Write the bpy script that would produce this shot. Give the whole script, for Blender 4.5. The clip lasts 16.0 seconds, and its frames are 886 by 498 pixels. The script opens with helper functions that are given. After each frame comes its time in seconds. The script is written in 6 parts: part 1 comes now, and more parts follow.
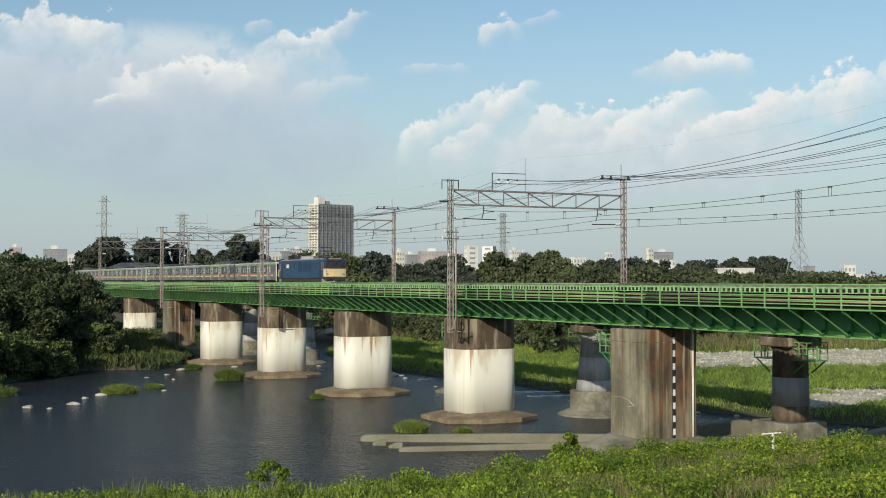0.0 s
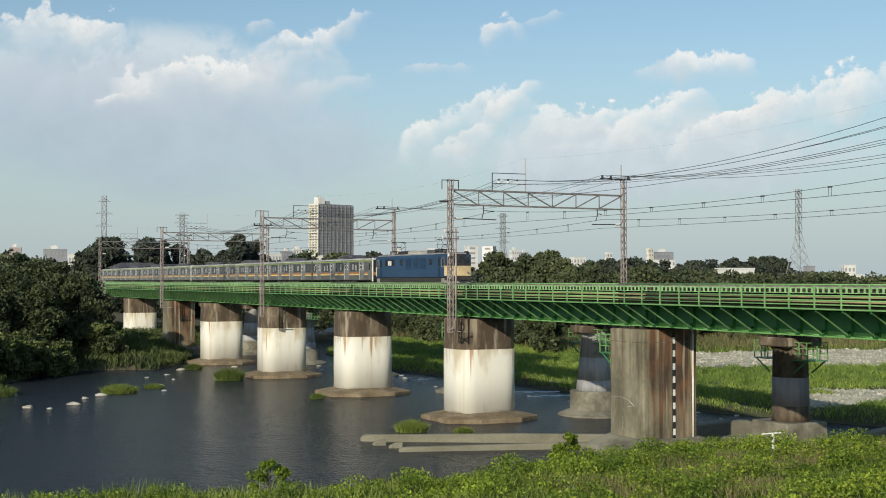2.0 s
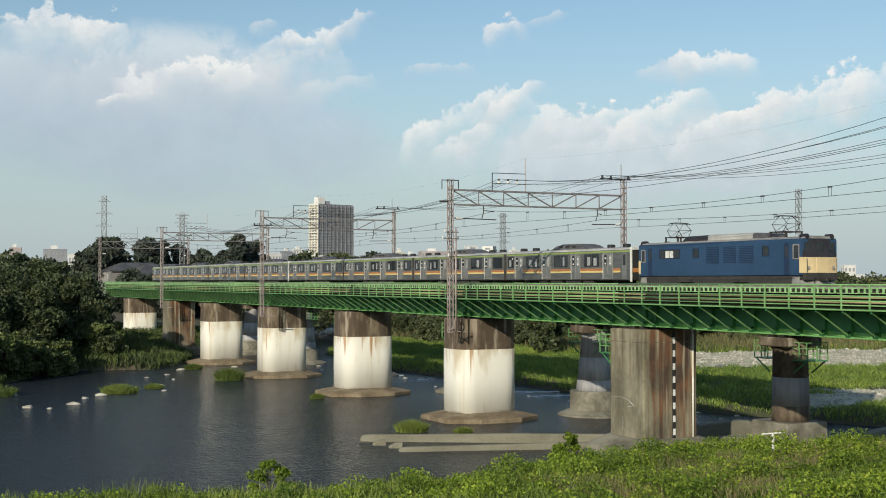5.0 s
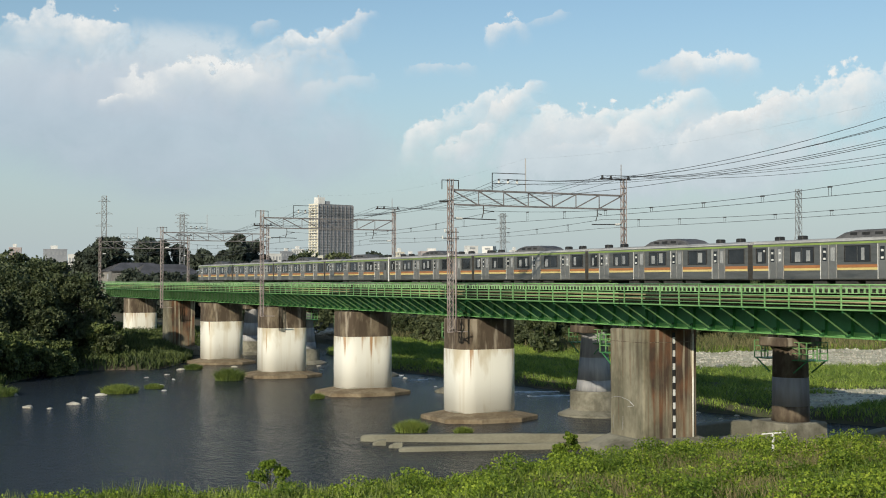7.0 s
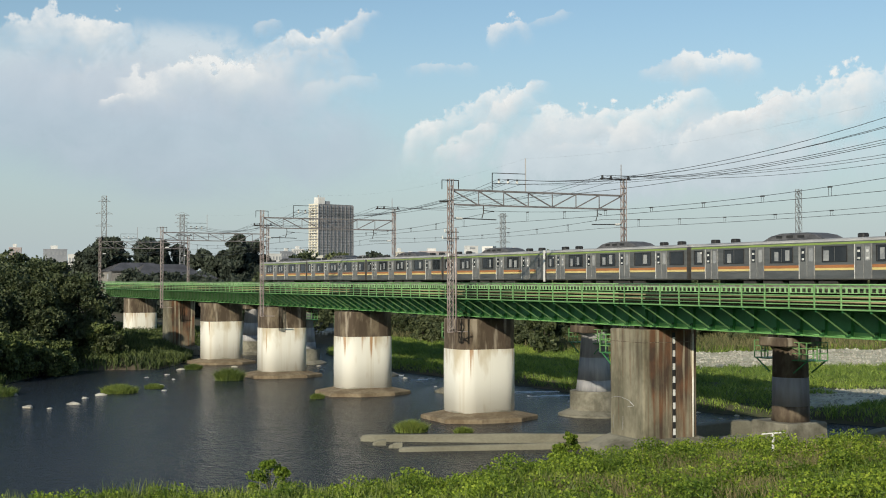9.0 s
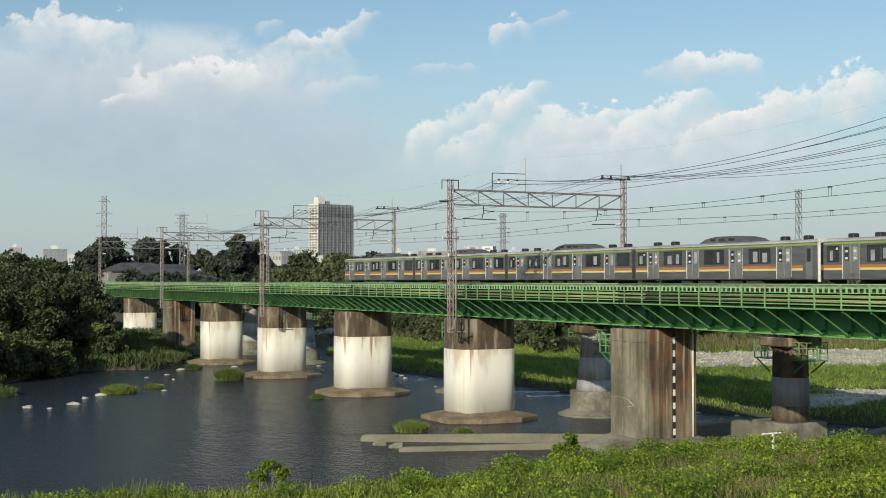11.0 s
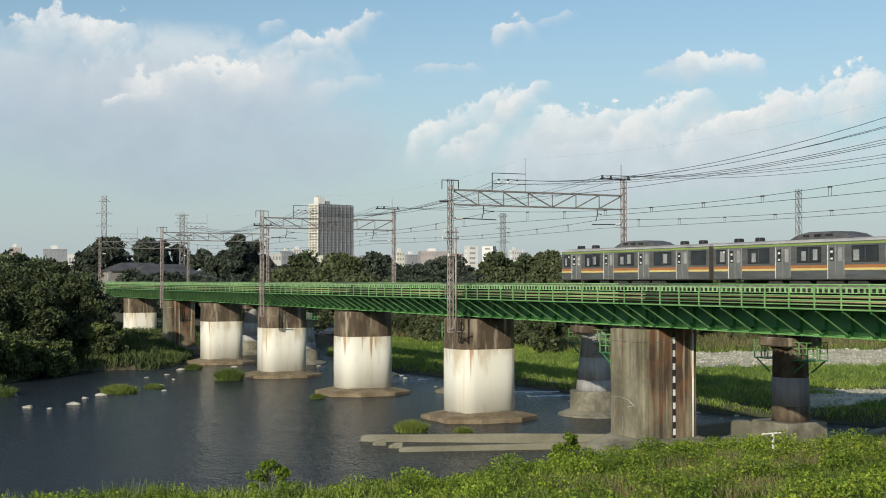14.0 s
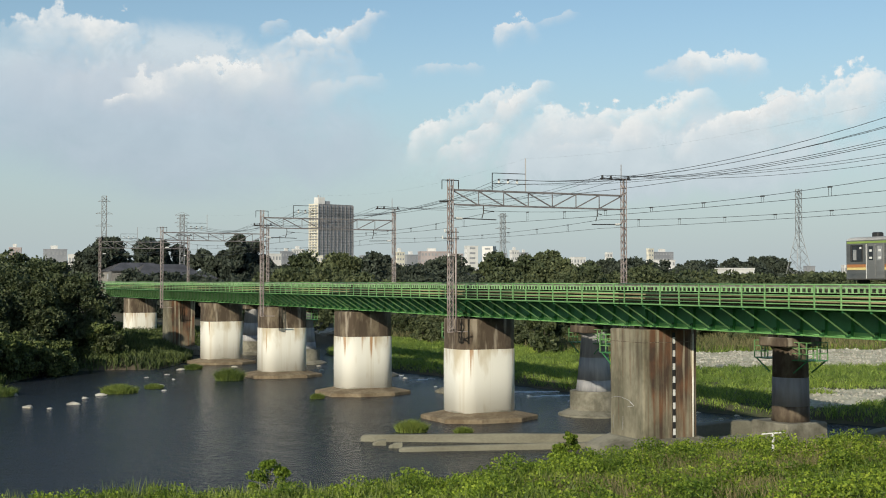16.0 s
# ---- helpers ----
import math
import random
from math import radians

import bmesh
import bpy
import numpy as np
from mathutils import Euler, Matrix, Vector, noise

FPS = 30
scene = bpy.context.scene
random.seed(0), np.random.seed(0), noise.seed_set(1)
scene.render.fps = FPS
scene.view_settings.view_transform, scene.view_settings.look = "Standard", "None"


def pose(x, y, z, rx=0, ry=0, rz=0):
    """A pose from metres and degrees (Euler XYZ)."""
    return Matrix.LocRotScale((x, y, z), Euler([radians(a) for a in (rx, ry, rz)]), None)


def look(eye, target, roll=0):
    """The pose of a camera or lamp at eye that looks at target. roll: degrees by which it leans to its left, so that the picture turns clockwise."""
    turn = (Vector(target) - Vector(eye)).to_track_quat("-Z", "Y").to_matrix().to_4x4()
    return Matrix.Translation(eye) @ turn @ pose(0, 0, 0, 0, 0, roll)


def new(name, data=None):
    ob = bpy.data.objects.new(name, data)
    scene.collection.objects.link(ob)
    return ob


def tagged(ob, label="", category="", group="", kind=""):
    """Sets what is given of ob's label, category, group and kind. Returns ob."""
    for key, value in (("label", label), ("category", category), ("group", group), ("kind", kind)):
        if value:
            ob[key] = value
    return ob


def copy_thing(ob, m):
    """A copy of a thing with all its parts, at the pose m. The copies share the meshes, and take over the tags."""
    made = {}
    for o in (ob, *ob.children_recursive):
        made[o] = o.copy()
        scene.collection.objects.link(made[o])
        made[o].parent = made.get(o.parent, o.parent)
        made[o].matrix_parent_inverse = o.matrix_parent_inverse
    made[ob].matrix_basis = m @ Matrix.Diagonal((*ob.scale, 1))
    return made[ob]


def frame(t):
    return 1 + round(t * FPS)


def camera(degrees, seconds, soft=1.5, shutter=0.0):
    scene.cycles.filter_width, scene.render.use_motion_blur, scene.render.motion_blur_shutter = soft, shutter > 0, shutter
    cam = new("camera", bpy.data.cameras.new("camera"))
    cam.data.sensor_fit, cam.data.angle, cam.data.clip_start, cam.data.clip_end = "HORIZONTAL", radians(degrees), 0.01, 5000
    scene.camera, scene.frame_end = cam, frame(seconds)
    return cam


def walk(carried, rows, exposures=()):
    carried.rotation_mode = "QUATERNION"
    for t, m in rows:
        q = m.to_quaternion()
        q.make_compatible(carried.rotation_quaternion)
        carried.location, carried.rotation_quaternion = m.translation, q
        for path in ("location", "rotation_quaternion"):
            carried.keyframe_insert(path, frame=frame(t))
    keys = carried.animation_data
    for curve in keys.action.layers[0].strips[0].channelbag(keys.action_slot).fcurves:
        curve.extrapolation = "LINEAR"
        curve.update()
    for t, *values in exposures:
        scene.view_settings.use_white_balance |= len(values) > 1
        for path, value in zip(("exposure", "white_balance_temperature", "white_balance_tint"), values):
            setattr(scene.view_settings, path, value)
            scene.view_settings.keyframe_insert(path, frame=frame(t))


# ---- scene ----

# ---------- camera ----------
EYE = (0.0, 0.0, 10.7)
cam = camera(39.23, 16.0, soft=1.0)
VIEW = look(EYE, (-89.81, 43.88, 13.244))
walk(cam, [(0.0, VIEW), (16.0, VIEW)], [(0.0, 0.0), (16.0, 0.0)])

# ---------- world and sun ----------
SUN_DIR = Vector((0.85, -1.0, 0.53)).normalized()
world = bpy.data.worlds.new("sky")
scene.world = world
world.use_nodes = True
wn = world.node_tree
sky = wn.nodes.new("ShaderNodeTexSky")
sky.sky_type = "NISHITA"
sky.sun_disc = False
sky.sun_elevation = math.asin(SUN_DIR.z)
sky.sun_rotation = math.atan2(SUN_DIR.x, SUN_DIR.y)
sky.air_density, sky.dust_density, sky.ozone_density = 1.0, 0.6, 1.5
# the clear sky pales into haze towards the horizon
gain, haze, tex, sep, ramp = (wn.nodes.new(k) for k in ("ShaderNodeMix", "ShaderNodeMix", "ShaderNodeTexCoord", "ShaderNodeSeparateXYZ", "ShaderNodeMapRange"))
gain.data_type = haze.data_type = "RGBA"
gain.blend_type, gain.inputs[0].default_value, gain.inputs[7].default_value = "MULTIPLY", 1.0, (0.105, 0.113, 0.110, 1)
wn.links.new(sky.outputs[0], gain.inputs[6])
wn.links.new(tex.outputs["Generated"], sep.inputs[0])
wn.links.new(sep.outputs["Z"], ramp.inputs[0])
ramp.interpolation_type = "SMOOTHSTEP"
ramp.inputs[1].default_value, ramp.inputs[2].default_value, ramp.inputs[3].default_value, ramp.inputs[4].default_value = -0.02, 0.24, 0.95, 0.0
wn.links.new(ramp.outputs[0], haze.inputs[0])
wn.links.new(gain.outputs[2], haze.inputs[6])
haze.inputs[7].default_value = (0.425, 0.505, 0.548, 1)
wn.links.new(haze.outputs[2], wn.nodes["Background"].inputs[0])
wn.nodes["Background"].inputs[1].default_value = 1.0
sun = new("sun", bpy.data.lights.new("sun", "SUN"))
sun.data.energy, sun.data.angle, sun.data.color = 4.0, radians(0.55), (1.0, 0.915, 0.75)
sun.matrix_basis = look((0, 0, 200), Vector((0, 0, 200)) - SUN_DIR)


# ---------- materials ----------
def mat(name, c1, c2=None, rough=0.7, metal=0.0, scale=1.0, fine=8.0, stretch=(1, 1, 1), bump=0.0, bump_scale=12.0,
        coord="world", spread=(0.35, 0.65), island=0.0, objrand=0.0, spec=0.5, transmit=0.0):
    """Two-colour surface with a coarse and a fine noise, and relief."""
    m = bpy.data.materials.new(name)
    m.use_nodes = True
    t = m.node_tree
    N, L = t.nodes.new, t.links.new
    b = t.nodes["Principled BSDF"]
    b.inputs["Roughness"].default_value, b.inputs["Metallic"].default_value = rough, metal
    b.inputs["Specular IOR Level"].default_value = spec
    c2 = c2 or c1
    if coord == "world":
        src = N("ShaderNodeNewGeometry").outputs["Position"]
    else:
        src = N("ShaderNodeTexCoord").outputs["Object"]
    mp = N("ShaderNodeMapping")
    mp.inputs["Scale"].default_value = stretch
    L(src, mp.inputs[0])
    n1, n2 = N("ShaderNodeTexNoise"), N("ShaderNodeTexNoise")
    n1.inputs["Scale"].default_value, n1.inputs["Detail"].default_value = scale, 5
    n2.inputs["Scale"].default_value, n2.inputs["Detail"].default_value = fine, 6
    L(mp.outputs[0], n1.inputs[0]), L(mp.outputs[0], n2.inputs[0])
    add = N("ShaderNodeMath")
    add.operation = "MULTIPLY_ADD"
    L(n2.outputs[0], add.inputs[0])
    add.inputs[1].default_value = 0.45
    L(n1.outputs[0], add.inputs[2])
    rng = N("ShaderNodeMapRange")
    L(add.outputs[0], rng.inputs[0])
    rng.inputs[1].default_value, rng.inputs[2].default_value = spread[0] + 0.22, spread[1] + 0.22
    mix = N("ShaderNodeMix")
    mix.data_type = "RGBA"
    L(rng.outputs[0], mix.inputs[0])
    mix.inputs[6].default_value, mix.inputs[7].default_value = (*c1, 1), (*c2, 1)
    out = mix.outputs[2]
    if island or objrand:
        hs = N("ShaderNodeHueSaturation")
        r = N("ShaderNodeNewGeometry").outputs["Random Per Island"] if island else N("ShaderNodeObjectInfo").outputs["Random"]
        k = island or objrand
        v = N("ShaderNodeMapRange")
        L(r, v.inputs[0])
        v.inputs[3].default_value, v.inputs[4].default_value = 1 - k, 1 + k
        L(v.outputs[0], hs.inputs["Value"])
        h = N("ShaderNodeMapRange")
        L(r, h.inputs[0])
        h.inputs[3].default_value, h.inputs[4].default_value = 0.5 + 0.04 * k, 0.5 - 0.04 * k
        L(h.outputs[0], hs.inputs["Hue"])
        L(out, hs.inputs["Color"])
        out = hs.outputs[0]
    L(out, b.inputs["Base Color"])
    if bump:
        bp, n3 = N("ShaderNodeBump"), N("ShaderNodeTexNoise")
        n3.inputs["Scale"].default_value, n3.inputs["Detail"].default_value = bump_scale, 4
        L(mp.outputs[0], n3.inputs[0]), L(n3.outputs[0], bp.inputs["Height"])
        bp.inputs["Strength"].default_value, bp.inputs["Distance"].default_value = bump, 0.1
        L(bp.outputs[0], b.inputs["Normal"])
    if transmit:
        tr, ms = N("ShaderNodeBsdfTranslucent"), N("ShaderNodeMixShader")
        L(out, tr.inputs[0])
        ms.inputs[0].default_value = transmit
        L(b.outputs[0], ms.inputs[1]), L(tr.outputs[0], ms.inputs[2])
        L(ms.outputs[0], t.nodes["Material Output"].inputs[0])
    return m


GREEN = mat("green_paint", (0.065, 0.26, 0.095), (0.045, 0.20, 0.07), 0.5, scale=0.5, fine=6, bump=0.05)
GREEN_DARK = mat("dark_green_paint", (0.03, 0.13, 0.04), (0.02, 0.09, 0.03), 0.6, scale=0.7, fine=6)
# Paler green: sunlight along the girder's lower edge is put into the colour.
GREEN_SUNLIT = mat("green_paint_sunlit", (0.23, 0.50, 0.16), (0.16, 0.39, 0.12), 0.5, scale=0.7, fine=5)
RAIL_GREEN = mat("rail_paint", (0.20, 0.385, 0.145), (0.13, 0.29, 0.10), 0.55, scale=0.8, fine=9)
CONC_STAIN = mat("stained_concrete", (0.22, 0.178, 0.12), (0.085, 0.062, 0.042), 0.9, scale=0.9, fine=3.2, stretch=(1, 1, 0.42), bump=0.5, bump_scale=5, spread=(0.28, 0.56))
CONC_WHITE = mat("white_painted_concrete", (0.74, 0.72, 0.64), (0.58, 0.52, 0.40), 0.8, scale=0.45, fine=2.2, stretch=(2.2, 2.2, 0.07), bump=0.15, bump_scale=5, spread=(0.56, 0.8))
CONC = mat("grey_concrete", (0.26, 0.245, 0.19), (0.12, 0.112, 0.082), 0.9, scale=0.6, fine=3, bump=0.3, bump_scale=7)
FOOT_CONC = mat("brown_stained_footing", (0.27, 0.215, 0.14), (0.15, 0.11, 0.065), 0.9, scale=0.8, fine=4, bump=0.3, bump_scale=7)
CONC_WALL = mat("wet_grey_concrete", (0.245, 0.235, 0.175), (0.15, 0.14, 0.10), 0.85, scale=0.35, fine=5, stretch=(1, 1, 2), bump=0.2, bump_scale=7, spread=(0.3, 0.75))
CONC_GREY = mat("grey_painted_concrete", (0.30, 0.29, 0.29), (0.19, 0.17, 0.16), 0.85, scale=0.5, fine=3, stretch=(1, 1, 0.2), bump=0.2)


def rusty_pier_material():
    """Bare grey concrete; rusty runs spread over the side under the drains, thicker towards its top."""
    m = mat("rust_run_concrete", (0.28, 0.255, 0.18), (0.135, 0.124, 0.082), 0.9, scale=0.75, fine=3.2, stretch=(1.2, 1.2, 0.6), bump=0.35, bump_scale=7, spread=(0.3, 0.66))
    t = m.node_tree
    N, L = t.nodes.new, t.links.new
    b = t.nodes["Principled BSDF"]
    old = b.inputs["Base Color"].links[0].from_socket
    tc, mp, sep = N("ShaderNodeTexCoord"), N("ShaderNodeMapping"), N("ShaderNodeSeparateXYZ")
    L(tc.outputs["Object"], mp.inputs[0]), L(tc.outputs["Object"], sep.inputs[0])
    mp.inputs["Scale"].default_value = (4.2, 4.2, 0.16)
    n, n2 = N("ShaderNodeTexNoise"), N("ShaderNodeTexNoise")
    n.inputs["Scale"].default_value, n.inputs["Detail"].default_value = 1.0, 6
    n2.inputs["Scale"].default_value, n2.inputs["Detail"].default_value = 0.5, 3
    L(mp.outputs[0], n.inputs[0]), L(tc.outputs["Object"], n2.inputs[0])
    across, high, tot, rng, mix, tone, toned = N("ShaderNodeMapRange"), N("ShaderNodeMapRange"), N("ShaderNodeMath"), N("ShaderNodeMapRange"), N("ShaderNodeMix"), N("ShaderNodeMapRange"), N("ShaderNodeMix")
    L(sep.outputs["Y"], across.inputs[0])
    across.inputs[1].default_value, across.inputs[2].default_value, across.inputs[3].default_value, across.inputs[4].default_value = -1.97, -1.0, -0.22, 0.1
    L(sep.outputs["Z"], high.inputs[0])
    high.inputs[1].default_value, high.inputs[2].default_value, high.inputs[3].default_value, high.inputs[4].default_value = 0.5, 6.0, -0.12, 0.1
    tot.operation = "ADD"
    L(across.outputs[0], tot.inputs[0]), L(high.outputs[0], tot.inputs[1])
    t2 = N("ShaderNodeMath")
    t2.operation = "ADD"
    L(tot.outputs[0], t2.inputs[0]), L(n.outputs[0], t2.inputs[1])
    L(t2.outputs[0], rng.inputs[0])
    rng.inputs[1].default_value, rng.inputs[2].default_value, rng.inputs[4].default_value = 0.38, 0.66, 0.95
    toned.data_type = mix.data_type = "RGBA"
    L(n2.outputs[0], tone.inputs[0])
    tone.inputs[1].default_value, tone.inputs[2].default_value = 0.4, 0.6
    L(tone.outputs[0], toned.inputs[0])
    toned.inputs[6].default_value, toned.inputs[7].default_value = (0.16, 0.072, 0.034, 1), (0.06, 0.036, 0.025, 1)
    L(rng.outputs[0], mix.inputs[0]), L(old, mix.inputs[6]), L(toned.outputs[2], mix.inputs[7])
    L(mix.outputs[2], b.inputs["Base Color"])
    return m


def add_runs(m, scale, tall, lo, hi, tone):
    """Rusty runs down a painted shaft, thickest below its upper edge."""
    t = m.node_tree
    N, L = t.nodes.new, t.links.new
    b = t.nodes["Principled BSDF"]
    old = b.inputs["Base Color"].links[0].from_socket
    g, mp, sep, n = N("ShaderNodeNewGeometry"), N("ShaderNodeMapping"), N("ShaderNodeSeparateXYZ"), N("ShaderNodeTexNoise")
    L(g.outputs["Position"], mp.inputs[0]), L(g.outputs["Position"], sep.inputs[0])
    mp.inputs["Scale"].default_value = scale
    n.inputs["Scale"].default_value, n.inputs["Detail"].default_value = 1.0, 5
    L(mp.outputs[0], n.inputs[0])
    high, tot, rng, mix = N("ShaderNodeMapRange"), N("ShaderNodeMath"), N("ShaderNodeMapRange"), N("ShaderNodeMix")
    L(sep.outputs["Z"], high.inputs[0])
    high.inputs[1].default_value, high.inputs[2].default_value, high.inputs[3].default_value, high.inputs[4].default_value = tall
    tot.operation = "ADD"
    L(high.outputs[0], tot.inputs[0]), L(n.outputs[0], tot.inputs[1]), L(tot.outputs[0], rng.inputs[0])
    rng.inputs[1].default_value, rng.inputs[2].default_value, rng.inputs[4].default_value = lo, hi, 0.9
    mix.data_type = "RGBA"
    L(rng.outputs[0], mix.inputs[0]), L(old, mix.inputs[6])
    mix.inputs[7].default_value = (*tone, 1)
    L(mix.outputs[2], b.inputs["Base Color"])


add_runs(CONC_WHITE, (3.4, 3.4, 0.10), (2.2, 5.4, -0.16, 0.05), 0.58, 0.68, (0.36, 0.19, 0.07))
add_runs(CONC_WHITE, (0.9, 0.9, 0.3), (2.6, 5.5, -0.16, 0.06), 0.47, 0.68, (0.50, 0.43, 0.30))
add_runs(CONC_WHITE, (0.7, 0.7, 3.0), (0.55, 1.0, 0.16, -0.3), 0.5, 0.62, (0.42, 0.40, 0.33))
add_runs(CONC_STAIN, (1.5, 1.5, 0.25), (5.0, 7.9, 0.0, 0.06), 0.60, 0.72, (0.36, 0.31, 0.24))
RUSTY = rusty_pier_material()
add_runs(RUSTY, (2.4, 2.4, 0.12), (0.0, 7.8, -0.02, 0.03), 0.60, 0.68, (0.40, 0.36, 0.26))
GALV = mat("weathered_steel_lattice", (0.46, 0.40, 0.37), (0.29, 0.23, 0.21), 0.6, 0.2, scale=1.5, fine=10)
CONC_PALE = mat("pale_painted_concrete", (0.46, 0.45, 0.44), (0.25, 0.25, 0.26), 0.85, scale=0.5, fine=3, stretch=(1.4, 1.4, 0.15), bump=0.2)
BEAM_GREY = mat("grey_steel_beam", (0.26, 0.24, 0.235), (0.17, 0.155, 0.15), 0.6, 0.3, scale=1.5, fine=8)
DARK_STEEL = mat("dark_steel", (0.06, 0.055, 0.05), (0.035, 0.03, 0.028), 0.6, 0.5)
WIRE = mat("wire", (0.16, 0.16, 0.16), (0.11, 0.11, 0.11), 0.5, 0.6)
PORCELAIN = mat("porcelain", (0.75, 0.74, 0.7), (0.6, 0.6, 0.56), 0.3)
# Grey front and cream side carry the shade and sunlight in their colours.
PLANK_AND_GAP_DARK = mat("plank_and_gap_dark", (0.03, 0.028, 0.018), (0.016, 0.016, 0.01), 1.0, spec=0.05, scale=1.5, fine=9, stretch=(0.3, 1, 1))
GREEN_STRUT = mat("strut_paint", (0.15, 0.30, 0.11), (0.08, 0.16, 0.06), 0.5, scale=0.9, fine=7)
GUARD_PAINT = mat("guard_paint", (0.34, 0.58, 0.27), (0.24, 0.44, 0.18), 0.6, scale=1.5, fine=8)
PIPE_TAN = mat("tan_pipe_paint", (0.42, 0.36, 0.20), (0.26, 0.24, 0.12), 0.6, scale=0.8, fine=6)
SLEEPER = mat("weathered_sleeper", (0.10, 0.10, 0.065), (0.055, 0.055, 0.035), 0.9, scale=2, fine=12, objrand=0.3)
STEEL_RAIL = mat("rail_steel", (0.42, 0.45, 0.36), (0.28, 0.24, 0.18), 0.45, 0.5, scale=2)
DIRT = mat("bank_earth", (0.12, 0.095, 0.06), (0.06, 0.07, 0.03), 0.95, scale=0.12, fine=1.5, bump=0.6, bump_scale=2)

LEAF = mat("tree_leaves", (0.105, 0.13, 0.052), (0.045, 0.063, 0.025), 0.6, scale=0.35, fine=3, island=0.45, transmit=0.25)
SHRUB_LEAF = mat("shrub_leaves", (0.16, 0.20, 0.06), (0.075, 0.10, 0.03), 0.6, scale=0.3, fine=3, island=0.45, transmit=0.25)
LEAF_DARK = mat("dark_woodland_leaves", (0.055, 0.07, 0.045), (0.035, 0.048, 0.034), 0.7, scale=0.05, fine=0.6, island=0.45, transmit=0.15)
LEAF_MID = mat("bank_wood_leaves", (0.10, 0.12, 0.05), (0.05, 0.07, 0.03), 0.7, scale=0.06, fine=0.6, island=0.45, transmit=0.2)
VINE = mat("vine_leaves", (0.255, 0.35, 0.04), (0.10, 0.165, 0.02), 0.55, spec=0.3, scale=0.3, fine=2, island=0.5, transmit=0.35)
GRASS = mat("grass_blades", (0.20, 0.255, 0.05), (0.10, 0.15, 0.03), 0.6, scale=0.12, fine=1.0, island=0.45, transmit=0.3)
REED = mat("reed_blades", (0.28, 0.375, 0.065), (0.145, 0.23, 0.04), 0.6, scale=0.09, fine=0.8, island=0.4, transmit=0.3)
DRY = mat("dry_grass", (0.30, 0.25, 0.12), (0.18, 0.17, 0.07), 0.8, scale=0.2, fine=2, island=0.4, transmit=0.25)
BARK = mat("bark", (0.08, 0.06, 0.045), (0.04, 0.03, 0.022), 0.9, scale=2, fine=9, stretch=(1, 1, 0.2), bump=0.5)
STONE = mat("river_stone", (0.50, 0.475, 0.39), (0.28, 0.26, 0.205), 0.85, scale=0.8, fine=6, bump=0.3, island=0.3)
GRAVEL = mat("pale_gravel", (0.60, 0.56, 0.42), (0.38, 0.36, 0.24), 0.9, scale=0.5, fine=3, bump=0.8, bump_scale=5)
WHITE = mat("white_paint", (0.75, 0.75, 0.72), (0.62, 0.62, 0.58), 0.55, scale=0.5, fine=4)
BLACK = mat("black_paint", (0.02, 0.02, 0.02), (0.03, 0.03, 0.03), 0.6)
FOAM = mat("white_water", (0.85, 0.87, 0.88), (0.5, 0.55, 0.58), 0.5, scale=1.2, fine=6, bump=0.6)
WALL_WHITE = mat("white_render", (0.72, 0.71, 0.68), (0.60, 0.59, 0.56), 0.8, scale=0.05, fine=0.5)
WALL_CREAM = mat("cream_render", (0.74, 0.70, 0.58), (0.62, 0.58, 0.48), 0.8, scale=0.05, fine=0.5)
WALL_GREY = mat("grey_cladding", (0.30, 0.31, 0.33), (0.22, 0.23, 0.25), 0.7, scale=0.05, fine=0.5)
WALL_PINK = mat("brown_tile_cladding", (0.42, 0.36, 0.35), (0.33, 0.28, 0.27), 0.8, scale=0.05, fine=0.5)
TOWER_SHADED = mat("tower_shaded_cladding", (0.225, 0.225, 0.24), (0.17, 0.172, 0.185), 0.7, scale=0.04, fine=0.5)
HOUSE_WALL = mat("house_plaster", (0.22, 0.21, 0.195), (0.15, 0.145, 0.135), 0.85, scale=0.3, fine=2)
ROOF_TILE = mat("dark_roof_tile", (0.09, 0.09, 0.1), (0.05, 0.05, 0.055), 0.7, scale=0.5, fine=4)
FAR_GLASS = mat("far_window", (0.24, 0.25, 0.26), (0.32, 0.33, 0.34), 0.3, scale=0.2)
STEEL_PYLON = mat("galvanised_pylon", (0.30, 0.31, 0.31), (0.22, 0.22, 0.22), 0.6, 0.3)


def water_material():
    m = bpy.data.materials.new("river_water")
    m.use_nodes = True
    t = m.node_tree
    N, L = t.nodes.new, t.links.new
    b = t.nodes["Principled BSDF"]
    b.inputs["Base Color"].default_value = (0.024, 0.029, 0.036, 1)
    b.inputs["Roughness"].default_value = 0.16
    b.inputs["IOR"].default_value = 1.2
    b.inputs["Specular IOR Level"].default_value = 0.30
    g = N("ShaderNodeTexCoord")
    prev = None
    for scale, st, dist in ((0.25, (1, 1.6, 1), 0.35), (1.6, (1, 1.3, 1), 0.34), (6.5, (1, 1.2, 1), 0.14)):
        mp, n, bp = N("ShaderNodeMapping"), N("ShaderNodeTexNoise"), N("ShaderNodeBump")
        mp.inputs["Scale"].default_value = st
        L(g.outputs["Object"], mp.inputs[0]), L(mp.outputs[0], n.inputs[0])
        n.inputs["Scale"].default_value, n.inputs["Detail"].default_value = scale, 3
        L(n.outputs[0], bp.inputs["Height"])
        bp.inputs["Distance"].default_value, bp.inputs["Strength"].default_value = dist, 0.55
        if prev:
            L(prev.outputs[0], bp.inputs["Normal"])
        prev = bp
    L(prev.outputs[0], b.inputs["Normal"])
    return m


WATER = water_material()


